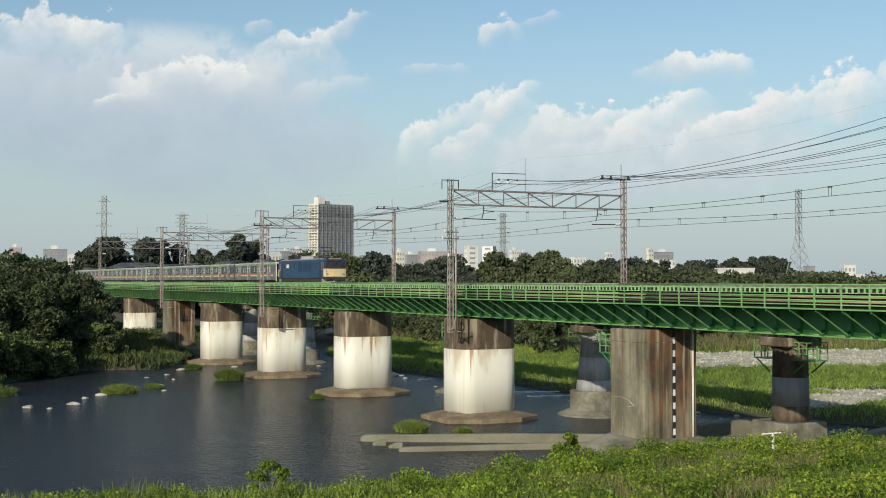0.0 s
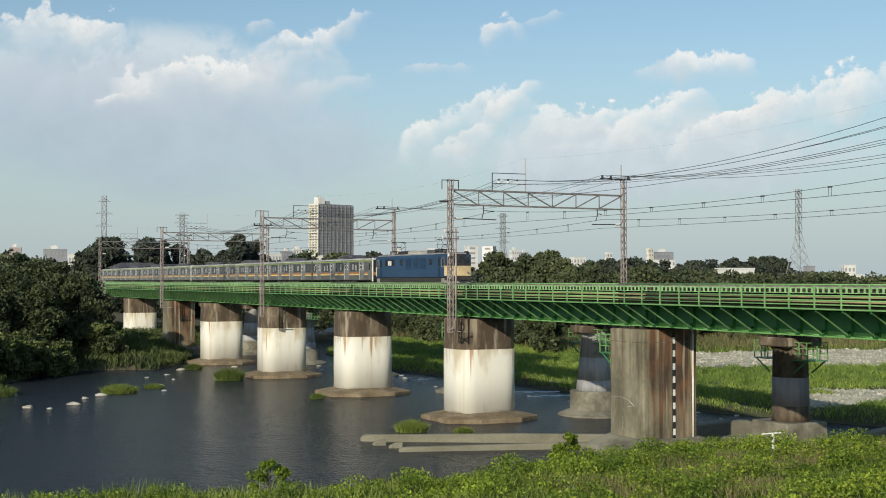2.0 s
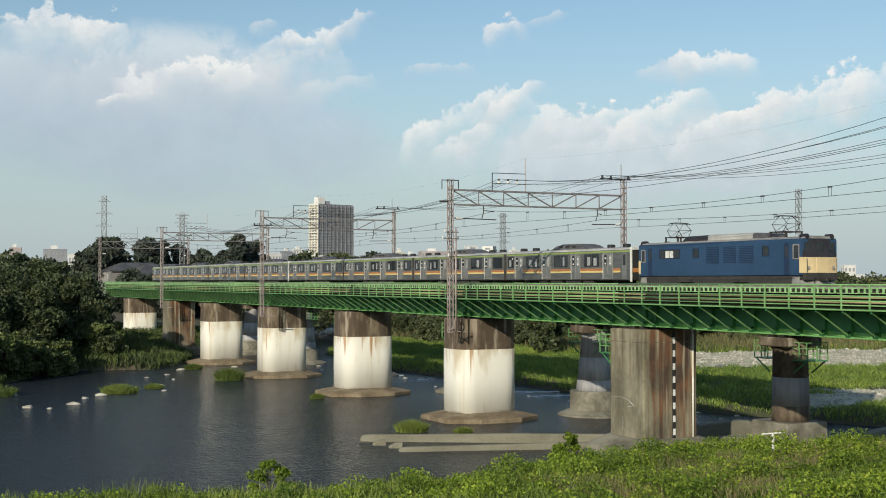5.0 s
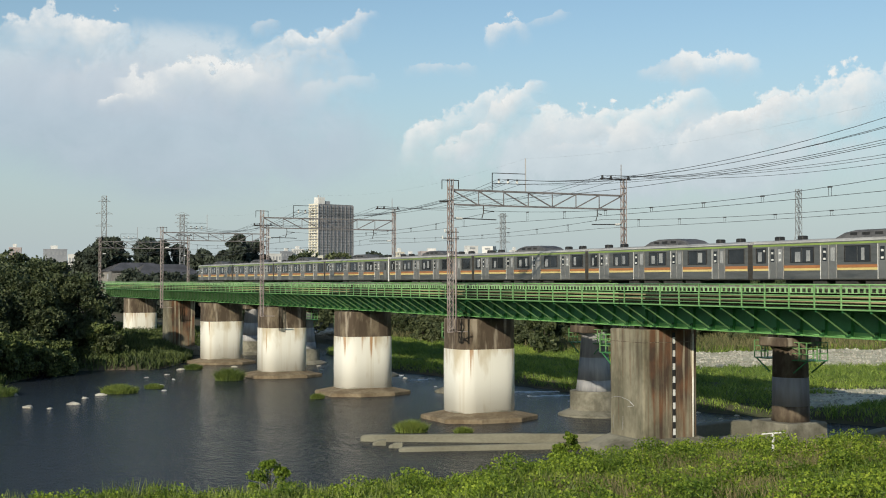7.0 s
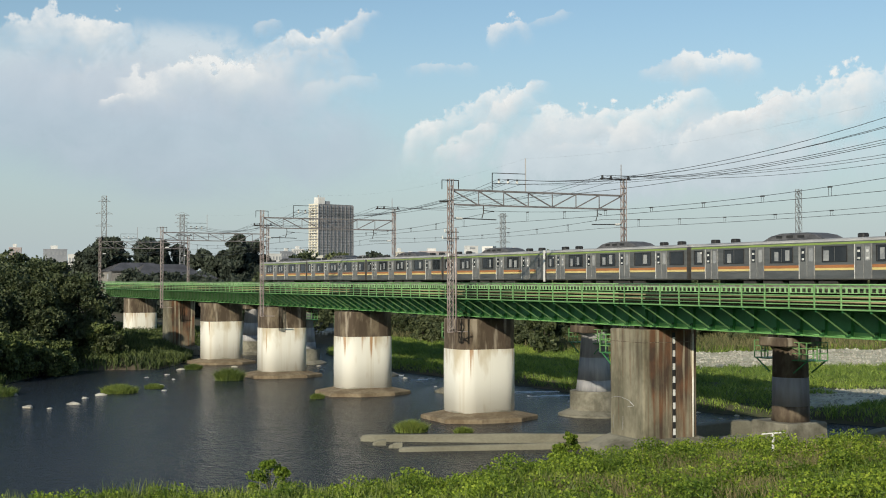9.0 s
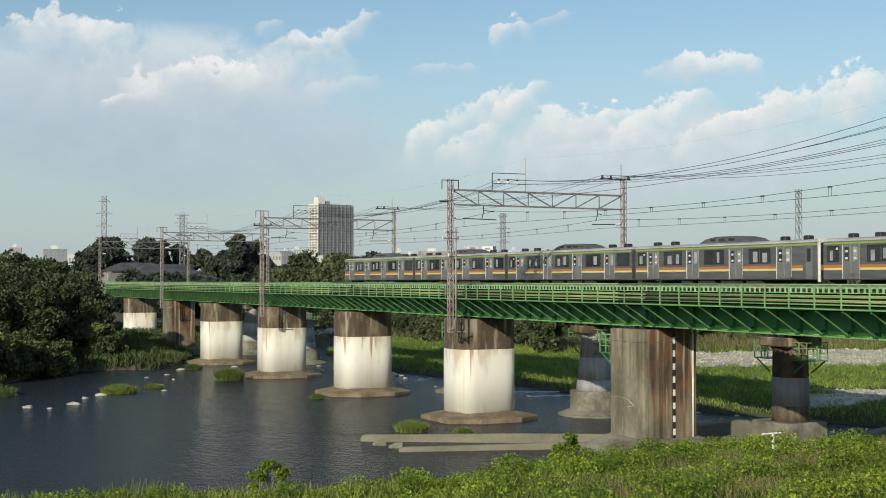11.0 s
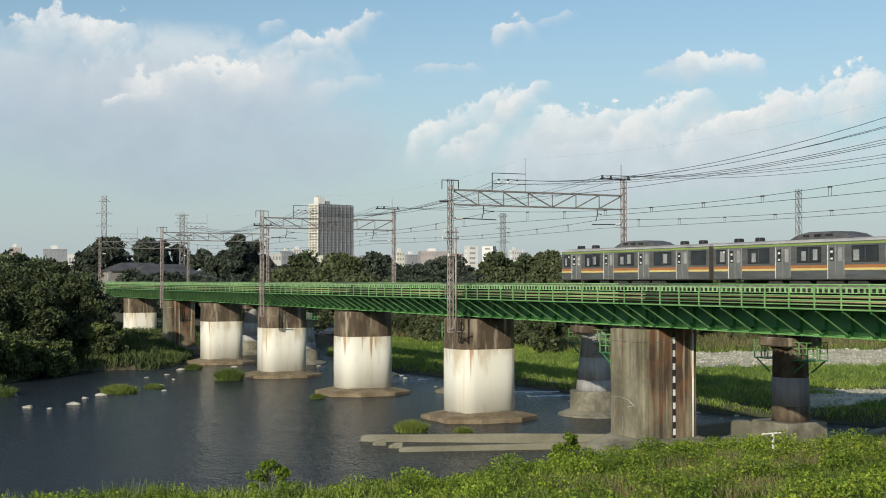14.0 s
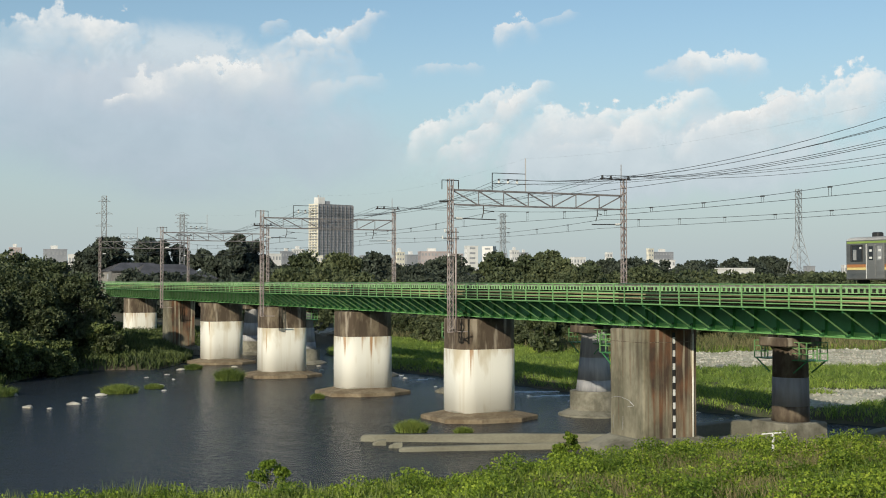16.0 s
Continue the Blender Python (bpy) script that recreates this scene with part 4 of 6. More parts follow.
def blade_faces(rng, P, h, w, lean=0.35):
    """Bent blades rooted at P, heights h, width w."""
    n = len(P)
    az = rng.uniform(0, 2 * math.pi, n)
    side = np.stack([np.cos(az), np.sin(az), np.zeros(n)], 1) * (w * 0.5 * rng.uniform(0.7, 1.3, n))[:, None]
    la = rng.uniform(0, 2 * math.pi, n)
    ln = np.stack([np.cos(la), np.sin(la), np.zeros(n)], 1) * (h * lean * rng.uniform(0.2, 1.2, n))[:, None]
    up = np.zeros((n, 3))
    up[:, 2] = h
    V = np.stack([P - side, P + side, P + up * 0.55 + ln * 0.3 + side, P + up * 0.55 + ln * 0.3 - side, P + up * 0.97 + ln + side * 0.15, P + up * 0.97 + ln - side * 0.15], 1).reshape(-1, 3)
    i = np.arange(n)[:, None] * 6
    F = np.concatenate([i + np.array([[0, 1, 2, 3]]), i + np.array([[3, 2, 4, 5]])])
    return V, F


def crown_points(rng, n, clumps, R, H, z0, low=0.25, fat=1.0):
    """Places of leaves in an uneven crown: clumps spread through an egg-shaped volume."""
    d = unit(rng, clumps)
    rad = rng.uniform(0.45, 1.0, clumps) ** 0.7
    c = d * rad[:, None] * np.array([R, R, H / 2])
    c[:, 2] += z0 + H / 2
    c[:, :2] *= (1 - low * (c[:, 2:3] - z0) / H)
    rc = R * rng.uniform(0.16, 0.36, clumps) * fat
    who = rng.integers(0, clumps, n)
    off = unit(rng, n) * (rng.uniform(0.3, 1, n) ** 0.5 * rc[who])[:, None] * np.array([1, 1, 0.75])
    return c[who] + off


def make_tree(seed, height, R, n, size, name="tree", label="", bare=0.3, material=None, clumps=34):
    rng = np.random.default_rng(seed)
    t = thing(name, label, "tree" if name == "tree" else "shrub", group="trees of the banks" if name == "tree" else "shrubs of the banks")
    b = Build()
    lean = rng.normal(0, 0.03, 2) * height
    b.tube([(0, 0, -0.4), (lean[0] * 0.3, lean[1] * 0.3, height * 0.3), (lean[0], lean[1], height * 0.75)], height * 0.022, 8, height * 0.006)
    for k in range(6):
        a, z = rng.uniform(0, 6.28), height * rng.uniform(0.2, 0.6)
        r = R * rng.uniform(0.5, 0.8)
        b.tube([(lean[0] * 0.4, lean[1] * 0.4, z), (r * 0.5 * math.cos(a), r * 0.5 * math.sin(a), z + height * 0.1), (r * math.cos(a), r * math.sin(a), z + height * 0.26)], height * 0.009, 6, height * 0.003)
    part("trunk", b, BARK, t)
    C = crown_points(rng, n, clumps, R, height * (1 - bare), height * bare)
    V, F = leaf_faces(rng, C, size)
    part("crown", fast_mesh("crown", V, F, material or LEAF), None, t)
    return t


def planted(protos, spots):
    """Sets copies of trees at (x, y, scale, turn, which)."""
    used = set()
    for x, y, s, turn, k in spots:
        m = pose(x, y, level(x, y) - 0.1, 0, 0, turn) @ Matrix.Diagonal((s, s, s * (0.92 + 0.16 * ((turn * 7) % 10) / 10), 1))
        if k not in used:
            used.add(k)
            protos[k].matrix_basis = m
            protos[k].scale = m.to_scale()
        else:
            o = copy_thing(protos[k], Matrix())
            o.matrix_basis = m


def left_bank_trees():
    lab = "dense dark green broadleaf tree on the river bank"
    protos = [make_tree(11 + i, 11.8, 4.8, 12500, 0.235, label=lab, bare=0.14, clumps=95) for i in range(3)]
    rnd = random.Random(5)
    spots = []
    for x, y, s in ((-152, 7, 0.95), (-156, 12, 1.08), (-150, 14.5, 0.9), (-158, 18, 1.12), (-153, 20.5, 0.98), (-163, 24, 1.1), (-160, 28, 0.95), (-172, 22, 1.15), (-166, 14, 1.15), (-150, 2, 1.0), (-160, 3, 1.1), (-200, 20, 1.1)):
        spots.append((x, y, s * 0.87, rnd.uniform(0, 360), rnd.randrange(3)))
    planted(protos, spots)
    sh = [make_tree(31 + i, 3.4, 2.5, 4200, 0.17, "shrub", "low dark green shrub at the water's edge", 0.02, (SHRUB_LEAF, LEAF, LEAF)[i], 22) for i in range(3)]
    spots = []
    for i in range(110):
        x, y = rnd.uniform(-172, -126), rnd.uniform(-2, 34)
        d = float(river_distance(np.array([(x, y)]))[0])
        if 0.8 < d < 14 and x < -128 and (0.439 * x + 0.8985 * y) < -0.268 * (0.439 * y - 0.8985 * x):
            spots.append((x, y, rnd.uniform(0.9, 1.5) * (0.8 if d < 3 else 1.1), rnd.uniform(0, 360), rnd.randrange(3)))
    for x, y in ((-143, 18.5), (-145, 20.5), (-141, 16.2), (-139.5, 14.8), (-148, 22.5), (-137, 13), (-146, 17.5), (-150, 20), (-144, 14), (-140, 11)):
        spots.append((x, y, rnd.uniform(1.15, 1.5), rnd.uniform(0, 360), 0))
    planted(sh, spots)


def bar_shrubs():
    rnd = random.Random(8)
    sh = [make_tree(51 + i, 4.6, 2.9, 2400, 0.3, "shrub", "grey-green willow shrub on the river bar", 0.03, LEAF_MID if i else LEAF, 24) for i in range(3)]
    spots = []
    for i in range(700):
        az, D = rnd.uniform(-13, 21), rnd.uniform(128, 225)
        x, y = afar(az, D)
        if y > 82 and bank_side(np.array([(x, y)]))[0] == 1 and river_distance(np.array([(x, y)]))[0] > (4 if x < -140 else 14) and (D > 168 or az < 5):
            spots.append((x, y, rnd.uniform(0.6, 1.3), rnd.uniform(0, 360), rnd.randrange(3)))
    planted(sh, spots[:150])


def scatter(rng, n, test, x0, x1, y0, y1):
    out = []
    while sum(len(o) for o in out) < n:
        P = np.column_stack([rng.uniform(x0, x1, n), rng.uniform(y0, y1, n)])
        out.append(P[test(P)])
    P = np.concatenate(out)[:n]
    return np.column_stack([P, ground_z(P)])


def lumpy(P, f=0.35):
    """A smooth uneven field from 0 to 1."""
    x, y = P[:, 0], P[:, 1]
    return 0.5 + 0.25 * np.sin(f * x * 2.3 + 1.7 * np.sin(f * y)) + 0.25 * np.sin(f * y * 3.1 + 2.1 * np.sin(f * 1.3 * x))


def near_bank_growth():
    rng = np.random.default_rng(3)
    on = lambda P: (river_distance(P) > -0.3) & (river_distance(P) < 24) & (bank_side(P) == 0) & (P[:, 1] < 66) & (np.hypot(P[:, 0] + 48.0, P[:, 1] - 41.5) > 2.4)
    # creepers heaped in mounds, their leaves mostly on the outside
    P = scatter(rng, 2600, on, -66, -30, -2, 66)
    P = P[rng.uniform(0, 1, len(P)) < 0.3 + 0.7 * lumpy(P, 0.21)]
    r = (0.28 + 0.55 * rng.uniform(0, 1, len(P)) ** 2) * (0.65 + 0.5 * smooth01(10, 30, P[:, 1])) * (0.7 + 0.6 * lumpy(P, 0.4))
    n = np.maximum(40, (r * r * 560).astype(int))
    who = np.repeat(np.arange(len(P)), n)
    d = unit(rng, len(who))
    d[:, 2] = np.abs(d[:, 2])
    out = d * (r[who] * rng.uniform(0.45, 1.12, len(who)) ** 0.5)[:, None] * np.array([1.15, 1.15, 1.25])
    V, F = leaf_faces(rng, P[who] + out + np.array([0, 0, 0.05]), 0.062, 0.68)
    tagged(new("vines", fast_mesh("vines", V, F, VINE)), "bright green creeping vines heaped over the bank", "plants", kind="stuff")
    P = scatter(rng, 60000, on, -66, -30, -2, 66)
    P[:, 2] += 0.05 + 0.3 * rng.uniform(0, 1, len(P))
    V, F = leaf_faces(rng, P, 0.06, 0.6)
    tagged(new("ground_weeds", fast_mesh("ground_weeds", V, F, GRASS)), "low green weeds between the vines", "plants", kind="stuff")
    P = scatter(rng, 30000, on, -66, -30, -2, 66)
    V, F = blade_faces(rng, P, 0.25 + 0.6 * rng.uniform(0, 1, len(P)) * (0.5 + lumpy(P)), 0.035)
    tagged(new("grass", fast_mesh("grass", V, F, GRASS)), "tall green grass along the near bank", "grass", kind="stuff")
    P = scatter(rng, 20000, lambda P: on(P) & (river_distance(P) > 6) & (lumpy(P, 0.17) > 0.5), -56, -30, 26, 66)
    V, F = blade_faces(rng, P, 0.25 + 0.7 * rng.uniform(0, 1, len(P)), 0.03)
    tagged(new("dry_grass", fast_mesh("dry_grass", V, F, DRY)), "dry straw-coloured grass on the near bank", "grass", kind="stuff")
    # two taller weeds standing above the bank
    for x, y, h, s in ((-55.9, 18.3, 2.6, 71), (-62.3, 38.6, 1.9, 72), (-60.5, 36.9, 1.5, 74), (-58.0, 13.0, 0.9, 73)):
        t = make_tree(s, h, h * 0.4, 2600, 0.075, "shrub", "leafy bright green weed at the bank's edge", 0.02, VINE, 34)
        t.location = (x, y, max(level(x, y), 0.0) - 0.05)


def bar_growth():
    rng = np.random.default_rng(4)
    green = lambda P: (river_distance(P) > 0.2) & (bank_side(P) == 1)
    bands = lambda P: ~gravel_at(P)
    P = scatter(rng, 200000, lambda P: green(P) & bands(P), -190, -40, 58, 130)
    V, F = blade_faces(rng, P, (0.25 + 0.8 * lumpy(P, 0.6) ** 1.5) * rng.uniform(0.5, 1.0, len(P)), 0.06, 1.1)
    tagged(new("reeds", fast_mesh("reeds", V, F, REED)), "thick green reeds growing on the river bar", "reeds", kind="stuff")
    P = scatter(rng, 45000, lambda P: green(P) & (0.439 * P[:, 1] - 0.8985 * P[:, 0] > 158), -230, 10, 85, 170)
    V, F = blade_faces(rng, P, 1.1 + 1.4 * rng.uniform(0, 1, len(P)) * lumpy(P, 0.2), 0.09, 0.55)
    tagged(new("dry_reeds", fast_mesh("dry_reeds", V, F, DRY_REED)), "tall brownish-green reeds behind the gravel", "reeds", kind="stuff")
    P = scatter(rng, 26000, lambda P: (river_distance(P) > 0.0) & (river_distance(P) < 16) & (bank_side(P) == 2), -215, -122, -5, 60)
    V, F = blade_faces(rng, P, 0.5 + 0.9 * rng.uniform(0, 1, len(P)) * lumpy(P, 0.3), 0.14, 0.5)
    tagged(new("reeds", fast_mesh("reeds", V, F, BANK_REED)), "green reeds on the wooded bank's slope with shade in their colour", "reeds", kind="stuff")


def gravel_at(P):
    """Two uneven bands of bare gravel on the bar."""
    u, v = 0.439 * P[:, 1] - 0.8985 * P[:, 0], 0.439 * P[:, 0] + 0.8985 * P[:, 1]
    w = 9.0 * (lumpy(P, 0.2) - 0.5)
    near = (u > 99 + w * 0.6) & (u < 111 + w * 0.5) & (v > 29 + w)
    far = (u > 134 + w) & (u < 158 + w * 0.5) & (v > 24 + w)
    return near | far


def stone_mesh(rng, P, size):
    base = np.array([(1, 0, 0), (-1, 0, 0), (0, 1, 0), (0, -1, 0), (0, 0, 0.7), (0, 0, -0.7)], float)
    tri = np.array([(0, 2, 4), (2, 1, 4), (1, 3, 4), (3, 0, 4), (2, 0, 5), (1, 2, 5), (3, 1, 5), (0, 3, 5)])
    n = len(P)
    s = size * rng.uniform(0.5, 1.6, n)
    V = base[None] * s[:, None, None] * rng.uniform(0.6, 1.2, (n, 6, 1))
    a = rng.uniform(0, 6.28, n)
    c, d = np.cos(a)[:, None], np.sin(a)[:, None]
    V = np.stack([V[..., 0] * c - V[..., 1] * d, V[..., 0] * d + V[..., 1] * c, V[..., 2]], -1) + P[:, None]
    return V.reshape(-1, 3), (np.arange(n)[:, None, None] * 6 + tri[None]).reshape(-1, 3)


def gravel_and_rocks():
    rng = np.random.default_rng(6)
    P = scatter(rng, 14000, lambda P: gravel_at(P) & (river_distance(P) > 0.5), -150, -45, 60, 150)
    V, F = stone_mesh(rng, P, 0.22)
    tagged(new("gravel", fast_mesh("gravel", V, F, STONE)), "pale rounded river stones in a bank", "gravel", kind="stuff")
    xs = np.arange(-165, -45, 1.5)
    ys = np.arange(60, 145, 1.5)
    X, Y = np.meshgrid(xs, ys)
    Q = np.stack([X.ravel(), Y.ravel()], 1)
    Z = ground_z(Q) + 0.07
    i = np.arange(len(Q)).reshape(X.shape)
    cells = np.stack([i[:-1, :-1], i[:-1, 1:], i[1:, 1:], i[1:, :-1]], -1).reshape(-1, 4)
    ok = gravel_at(Q[cells].mean(1)) & (river_distance(Q[cells].mean(1)) > 0.6)
    tagged(new("gravel_bank", fast_mesh("gravel_bank", np.column_stack([Q, Z]), cells[ok], GRAVEL, True)), "pale gravel bank between the reeds", "gravel", kind="structure")
    # shoreline stones
    rnd = random.Random(9)
    spots = [(-109.6, 14.7, 1.0), (-111, 18.6, 0.95), (-118.5, 22.4, 0.9), (-121.4, 26, 0.7), (-120.7, 28.8, 0.6), (-148, 37.3, 1.1), (-151.9, 40.4, 1.2), (-149.9, 44.5, 0.8), (-122, 14.9, 1.2), (-116, 20.5, 0.7), (-125, 27, 0.5), (-134, 33, 0.45), (-138, 31, 0.4), (-141, 34, 0.5), (-119, 13, 0.6), (-127, 30, 0.5), (-108, 16.2, 0.5)]
    spots += [(rnd.uniform(-104, -60), 62.3 + rnd.uniform(-0.8, 0.8) + max(0, (x0 + 82) * 0.35), rnd.uniform(0.25, 0.5)) for x0 in [rnd.uniform(-104, -64) for _ in range(18)]]
    spots += [(rnd.uniform(-150, -112), rnd.uniform(52, 59), rnd.uniform(0.3, 0.7)) for _ in range(26)]
    ob = None
    for x, y, s in spots:
        if ob is None or rnd.random() < 0.35:
            bm = bmesh.new()
            bmesh.ops.create_icosphere(bm, subdivisions=2, radius=1)
            for v in bm.verts:
                v.co *= 1 + 0.35 * noise.noise(v.co * 1.4 + Vector((x, y, 0)))
                v.co = Vector((v.co.x * 1.2, v.co.y * 0.8, v.co.z * 0.34 + 0.12 * noise.noise(v.co * 3)))
            me = bpy.data.meshes.new("rock")
            bm.to_mesh(me)
            bm.free()
            me.materials.append(STONE)
            ob = me
        r = new("rock", ob)
        s *= 0.55
        r.matrix_basis = pose(x, y, 0.02 * s, 0, 0, rnd.uniform(0, 360)) @ Matrix.Diagonal((s, s, s, 1))
        tagged(r, "pale grey boulder lying in shallow water", "rock", "river boulders")
    # grass tufts standing in the water
    for x, y, h, w, s in ((-130.6, 38.2, 1.5, 1.5, 1), (-80.6, 36.9, 0.95, 1.1, 2), (-77.8, 39.6, 0.6, 0.6, 3), (-106.6, 39.4, 0.6, 0.6, 4), (-120.5, 24.5, 1.0, 1.7, 5), (-124, 28.6, 0.6, 0.9, 6), (-122.5, 13.2, 1.2, 2.2, 7), (-148.5, 39, 0.8, 1.0, 8)):
        rg = np.random.default_rng(100 + s)
        n = 2600
        a, q = rg.uniform(0, 6.28, n), w * np.sqrt(rg.uniform(0, 1, n))
        P = np.column_stack([q * np.cos(a), q * np.sin(a), np.full(n, -0.1)])
        V, F = blade_faces(rg, P, h * (1.1 - 0.5 * q / w) * rg.uniform(0.6, 1.1, n), 0.045, 0.75)
        t = new("grass_tuft", fast_mesh("grass_tuft", V, F, GRASS))
        t.location = (x, y, 0.0)
        tagged(t, "bright green grass tuft in the shallows", "grass", "grass tufts in the river", "stuff")


# Darker version of REED: the wooded bank's shade is put into the colour.
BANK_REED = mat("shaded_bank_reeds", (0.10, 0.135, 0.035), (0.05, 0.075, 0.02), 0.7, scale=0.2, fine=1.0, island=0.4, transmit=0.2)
DRY_REED = mat("brown_green_reeds", (0.20, 0.18, 0.08), (0.09, 0.11, 0.035), 0.8, scale=0.12, fine=0.8, island=0.4, transmit=0.2)
left_bank_trees()
bar_shrubs()
near_bank_growth()
bar_growth()
gravel_and_rocks()


def woodland(az0, az1, ahead, z_top, n, size, seed, material, label, base=2.0, deep=25):
    """Far trees, too many to count, as one mass of crowns with an uneven top."""
    rng = np.random.default_rng(seed)
    width = ahead * (math.tan(radians(az1)) - math.tan(radians(az0)))
    count = max(3, int(width / 4.2))
    C = []
    for k in range(count):
        az = az0 + (az1 - az0) * (k + rng.uniform(0.2, 0.8)) / count
        D = ahead + rng.uniform(0, deep)
        x, y = afar(az, D)
        e = min(1.0, 3.0 * min(az - az0, az1 - az) / (az1 - az0) + 0.68)
        top = base + (z_top - base) * rng.uniform(0.92, 1.06) * e
        R = rng.uniform(4.5, 7.5)
        c = crown_points(rng, int(n * 2.6) // count, 52, R, top - base, 0, 0.4, 1.25)
        C.append(c + np.array([x, y, base]))
    V, F = leaf_faces(rng, np.concatenate(C), size * 0.78)
    tagged(new("woodland", fast_mesh("woodland", V, F, material)), label, "trees", kind="stuff")


woodland(-16.08, -14.72, 310, 22.5, 9000, 0.8, 200, LEAF_DARK, "dark distant woodland behind the river")
woodland(-14.87, -13.35, 330, 15.5, 6000, 0.8, 201, LEAF_DARK, "dark distant woodland behind the river")
woodland(-13.59, -11.66, 340, 22.0, 9000, 0.8, 202, LEAF_DARK, "dark distant woodland behind the river")
woodland(-20.53, -16.03, 420, 17.4, 7000, 0.9, 203, LEAF_DARK, "dark distant woodland behind the river")
woodland(-11.28, -9.39, 330, 19.1, 9000, 0.8, 204, LEAF_DARK, "dark distant woodland behind the river")
woodland(-9.7, -8.43, 325, 21.6, 8000, 0.8, 205, LEAF_DARK, "dark distant woodland behind the river")
woodland(-8.51, -6.46, 300, 14.4, 6000, 0.8, 206, LEAF_DARK, "dark distant woodland behind the river")
woodland(-6.84, -3.87, 260, 15.7, 12000, 0.6, 207, LEAF_MID, "green trees along the far bank")
woodland(-3.95, -2.34, 300, 18.3, 9000, 0.8, 208, LEAF_DARK, "dark distant woodland behind the river")
woodland(-2.45, -0.89, 310, 14.2, 6000, 0.8, 209, LEAF_DARK, "dark distant woodland behind the river")
woodland(-1.09, 0.42, 320, 17.0, 7000, 0.8, 210, LEAF_DARK, "dark distant woodland behind the river")
woodland(0.29, 2.24, 300, 13.3, 7000, 0.7, 211, LEAF_DARK, "dark distant woodland behind the river")
woodland(2.03, 6.84, 250, 15.8, 26000, 0.55, 212, LEAF_MID, "green trees along the far bank")
woodland(6.64, 9.06, 420, 18.7, 10000, 0.9, 213, LEAF_DARK, "dark distant woodland behind the river")
woodland(6.77, 9.06, 270, 13.3, 9000, 0.6, 214, LEAF_MID, "green trees along the far bank")
woodland(8.81, 12.95, 480, 18.3, 14000, 1.0, 215, LEAF_DARK, "dark distant woodland behind the river")
woodland(8.94, 11.71, 270, 12.3, 8000, 0.6, 216, LEAF_MID, "green trees along the far bank")
woodland(12.71, 14.31, 490, 18.7, 8000, 1.0, 217, LEAF_DARK, "dark distant woodland behind the river")
woodland(14.06, 15.45, 500, 19.8, 9000, 1.0, 218, LEAF_DARK, "dark distant woodland behind the river")
woodland(11.46, 16.12, 290, 11.9, 10000, 0.6, 219, LEAF_MID, "green trees along the far bank")
woodland(15.4, 17.56, 520, 14.2, 6000, 1.0, 220, LEAF_DARK, "dark distant woodland behind the river")
woodland(15.64, 20.81, 300, 11.8, 12000, 0.6, 221, LEAF_MID, "green trees along the far bank")

woodland(-14.87, -8.12, 250, 12.2, 14000, 0.55, 260, LEAF_DARK, "dark distant woodland behind the river")
woodland(-8.51, -2.19, 235, 12.3, 16000, 0.5, 261, LEAF_MID, "green trees along the far bank")
woodland(-2.45, 2.24, 235, 12.1, 12000, 0.5, 262, LEAF_DARK, "dark distant woodland behind the river")
woodland(1.98, 7.15, 225, 12.6, 14000, 0.5, 263, LEAF_MID, "green trees along the far bank")
woodland(6.64, 11.71, 235, 12.1, 14000, 0.5, 264, LEAF_MID, "green trees along the far bank")
woodland(11.21, 21.26, 240, 11.5, 22000, 0.5, 265, LEAF_MID, "green trees along the far bank")
woodland(6.89, 15.64, 440, 15.7, 20000, 0.8, 266, LEAF_DARK, "dark distant woodland behind the river")
woodland(-8.38, 1.98, 420, 15.9, 22000, 0.8, 267, LEAF_DARK, "dark distant woodland behind the river")


# ---------- buildings and pylons in the distance ----------
def block(az, ahead, width, depth, top, turn, wall, floors, bays, label, base=3.5, roof_box=0.0, name="apartment_building"):
    """A flat-roofed building; turn: degrees its front is swung from facing the viewer."""
    x, y = afar(az, ahead)
    face = math.degrees(math.atan2(AHEAD[1], AHEAD[0])) - 90
    b = thing(name, label, "building", pose(x, y, base, 0, 0, face + turn), "buildings of the town")
    h = top - base
    part("wall", Build().box(-width / 2, 0, 0, width / 2, depth, h - 0.6), wall, b)
    part("roof", Build().box(-width / 2 - 0.15, -0.15, h - 0.6, width / 2 + 0.15, depth + 0.15, h), wall, b)
    fh = h / floors
    win = Build().box(-0.5, -0.06, 0, 0.5, 0.02, 1).mesh("window", FAR_GLASS)
    for f in range(floors):
        for k in range(bays):
            w = part("window", win, None, b)
            w.location = (-width / 2 + width * (k + 0.5) / bays, 0, fh * f + fh * 0.3)
            w.scale = (width / bays * 0.5, 1, fh * 0.38)
        sb = max(2, int(bays * depth / width))
        for k in range(sb):
            w = part("window", win, None, b)
            w.matrix_basis = pose(-width / 2, depth * (k + 0.5) / sb, fh * f + fh * 0.3, 0, 0, -90) @ Matrix.Diagonal((depth / sb * 0.4, 1, fh * 0.36, 1))
    if roof_box:
        part("roof_hut", Build().box(-width * 0.2, depth * 0.3, h, width * 0.1, depth * 0.7, h + roof_box), WALL_WHITE, b)
    return b


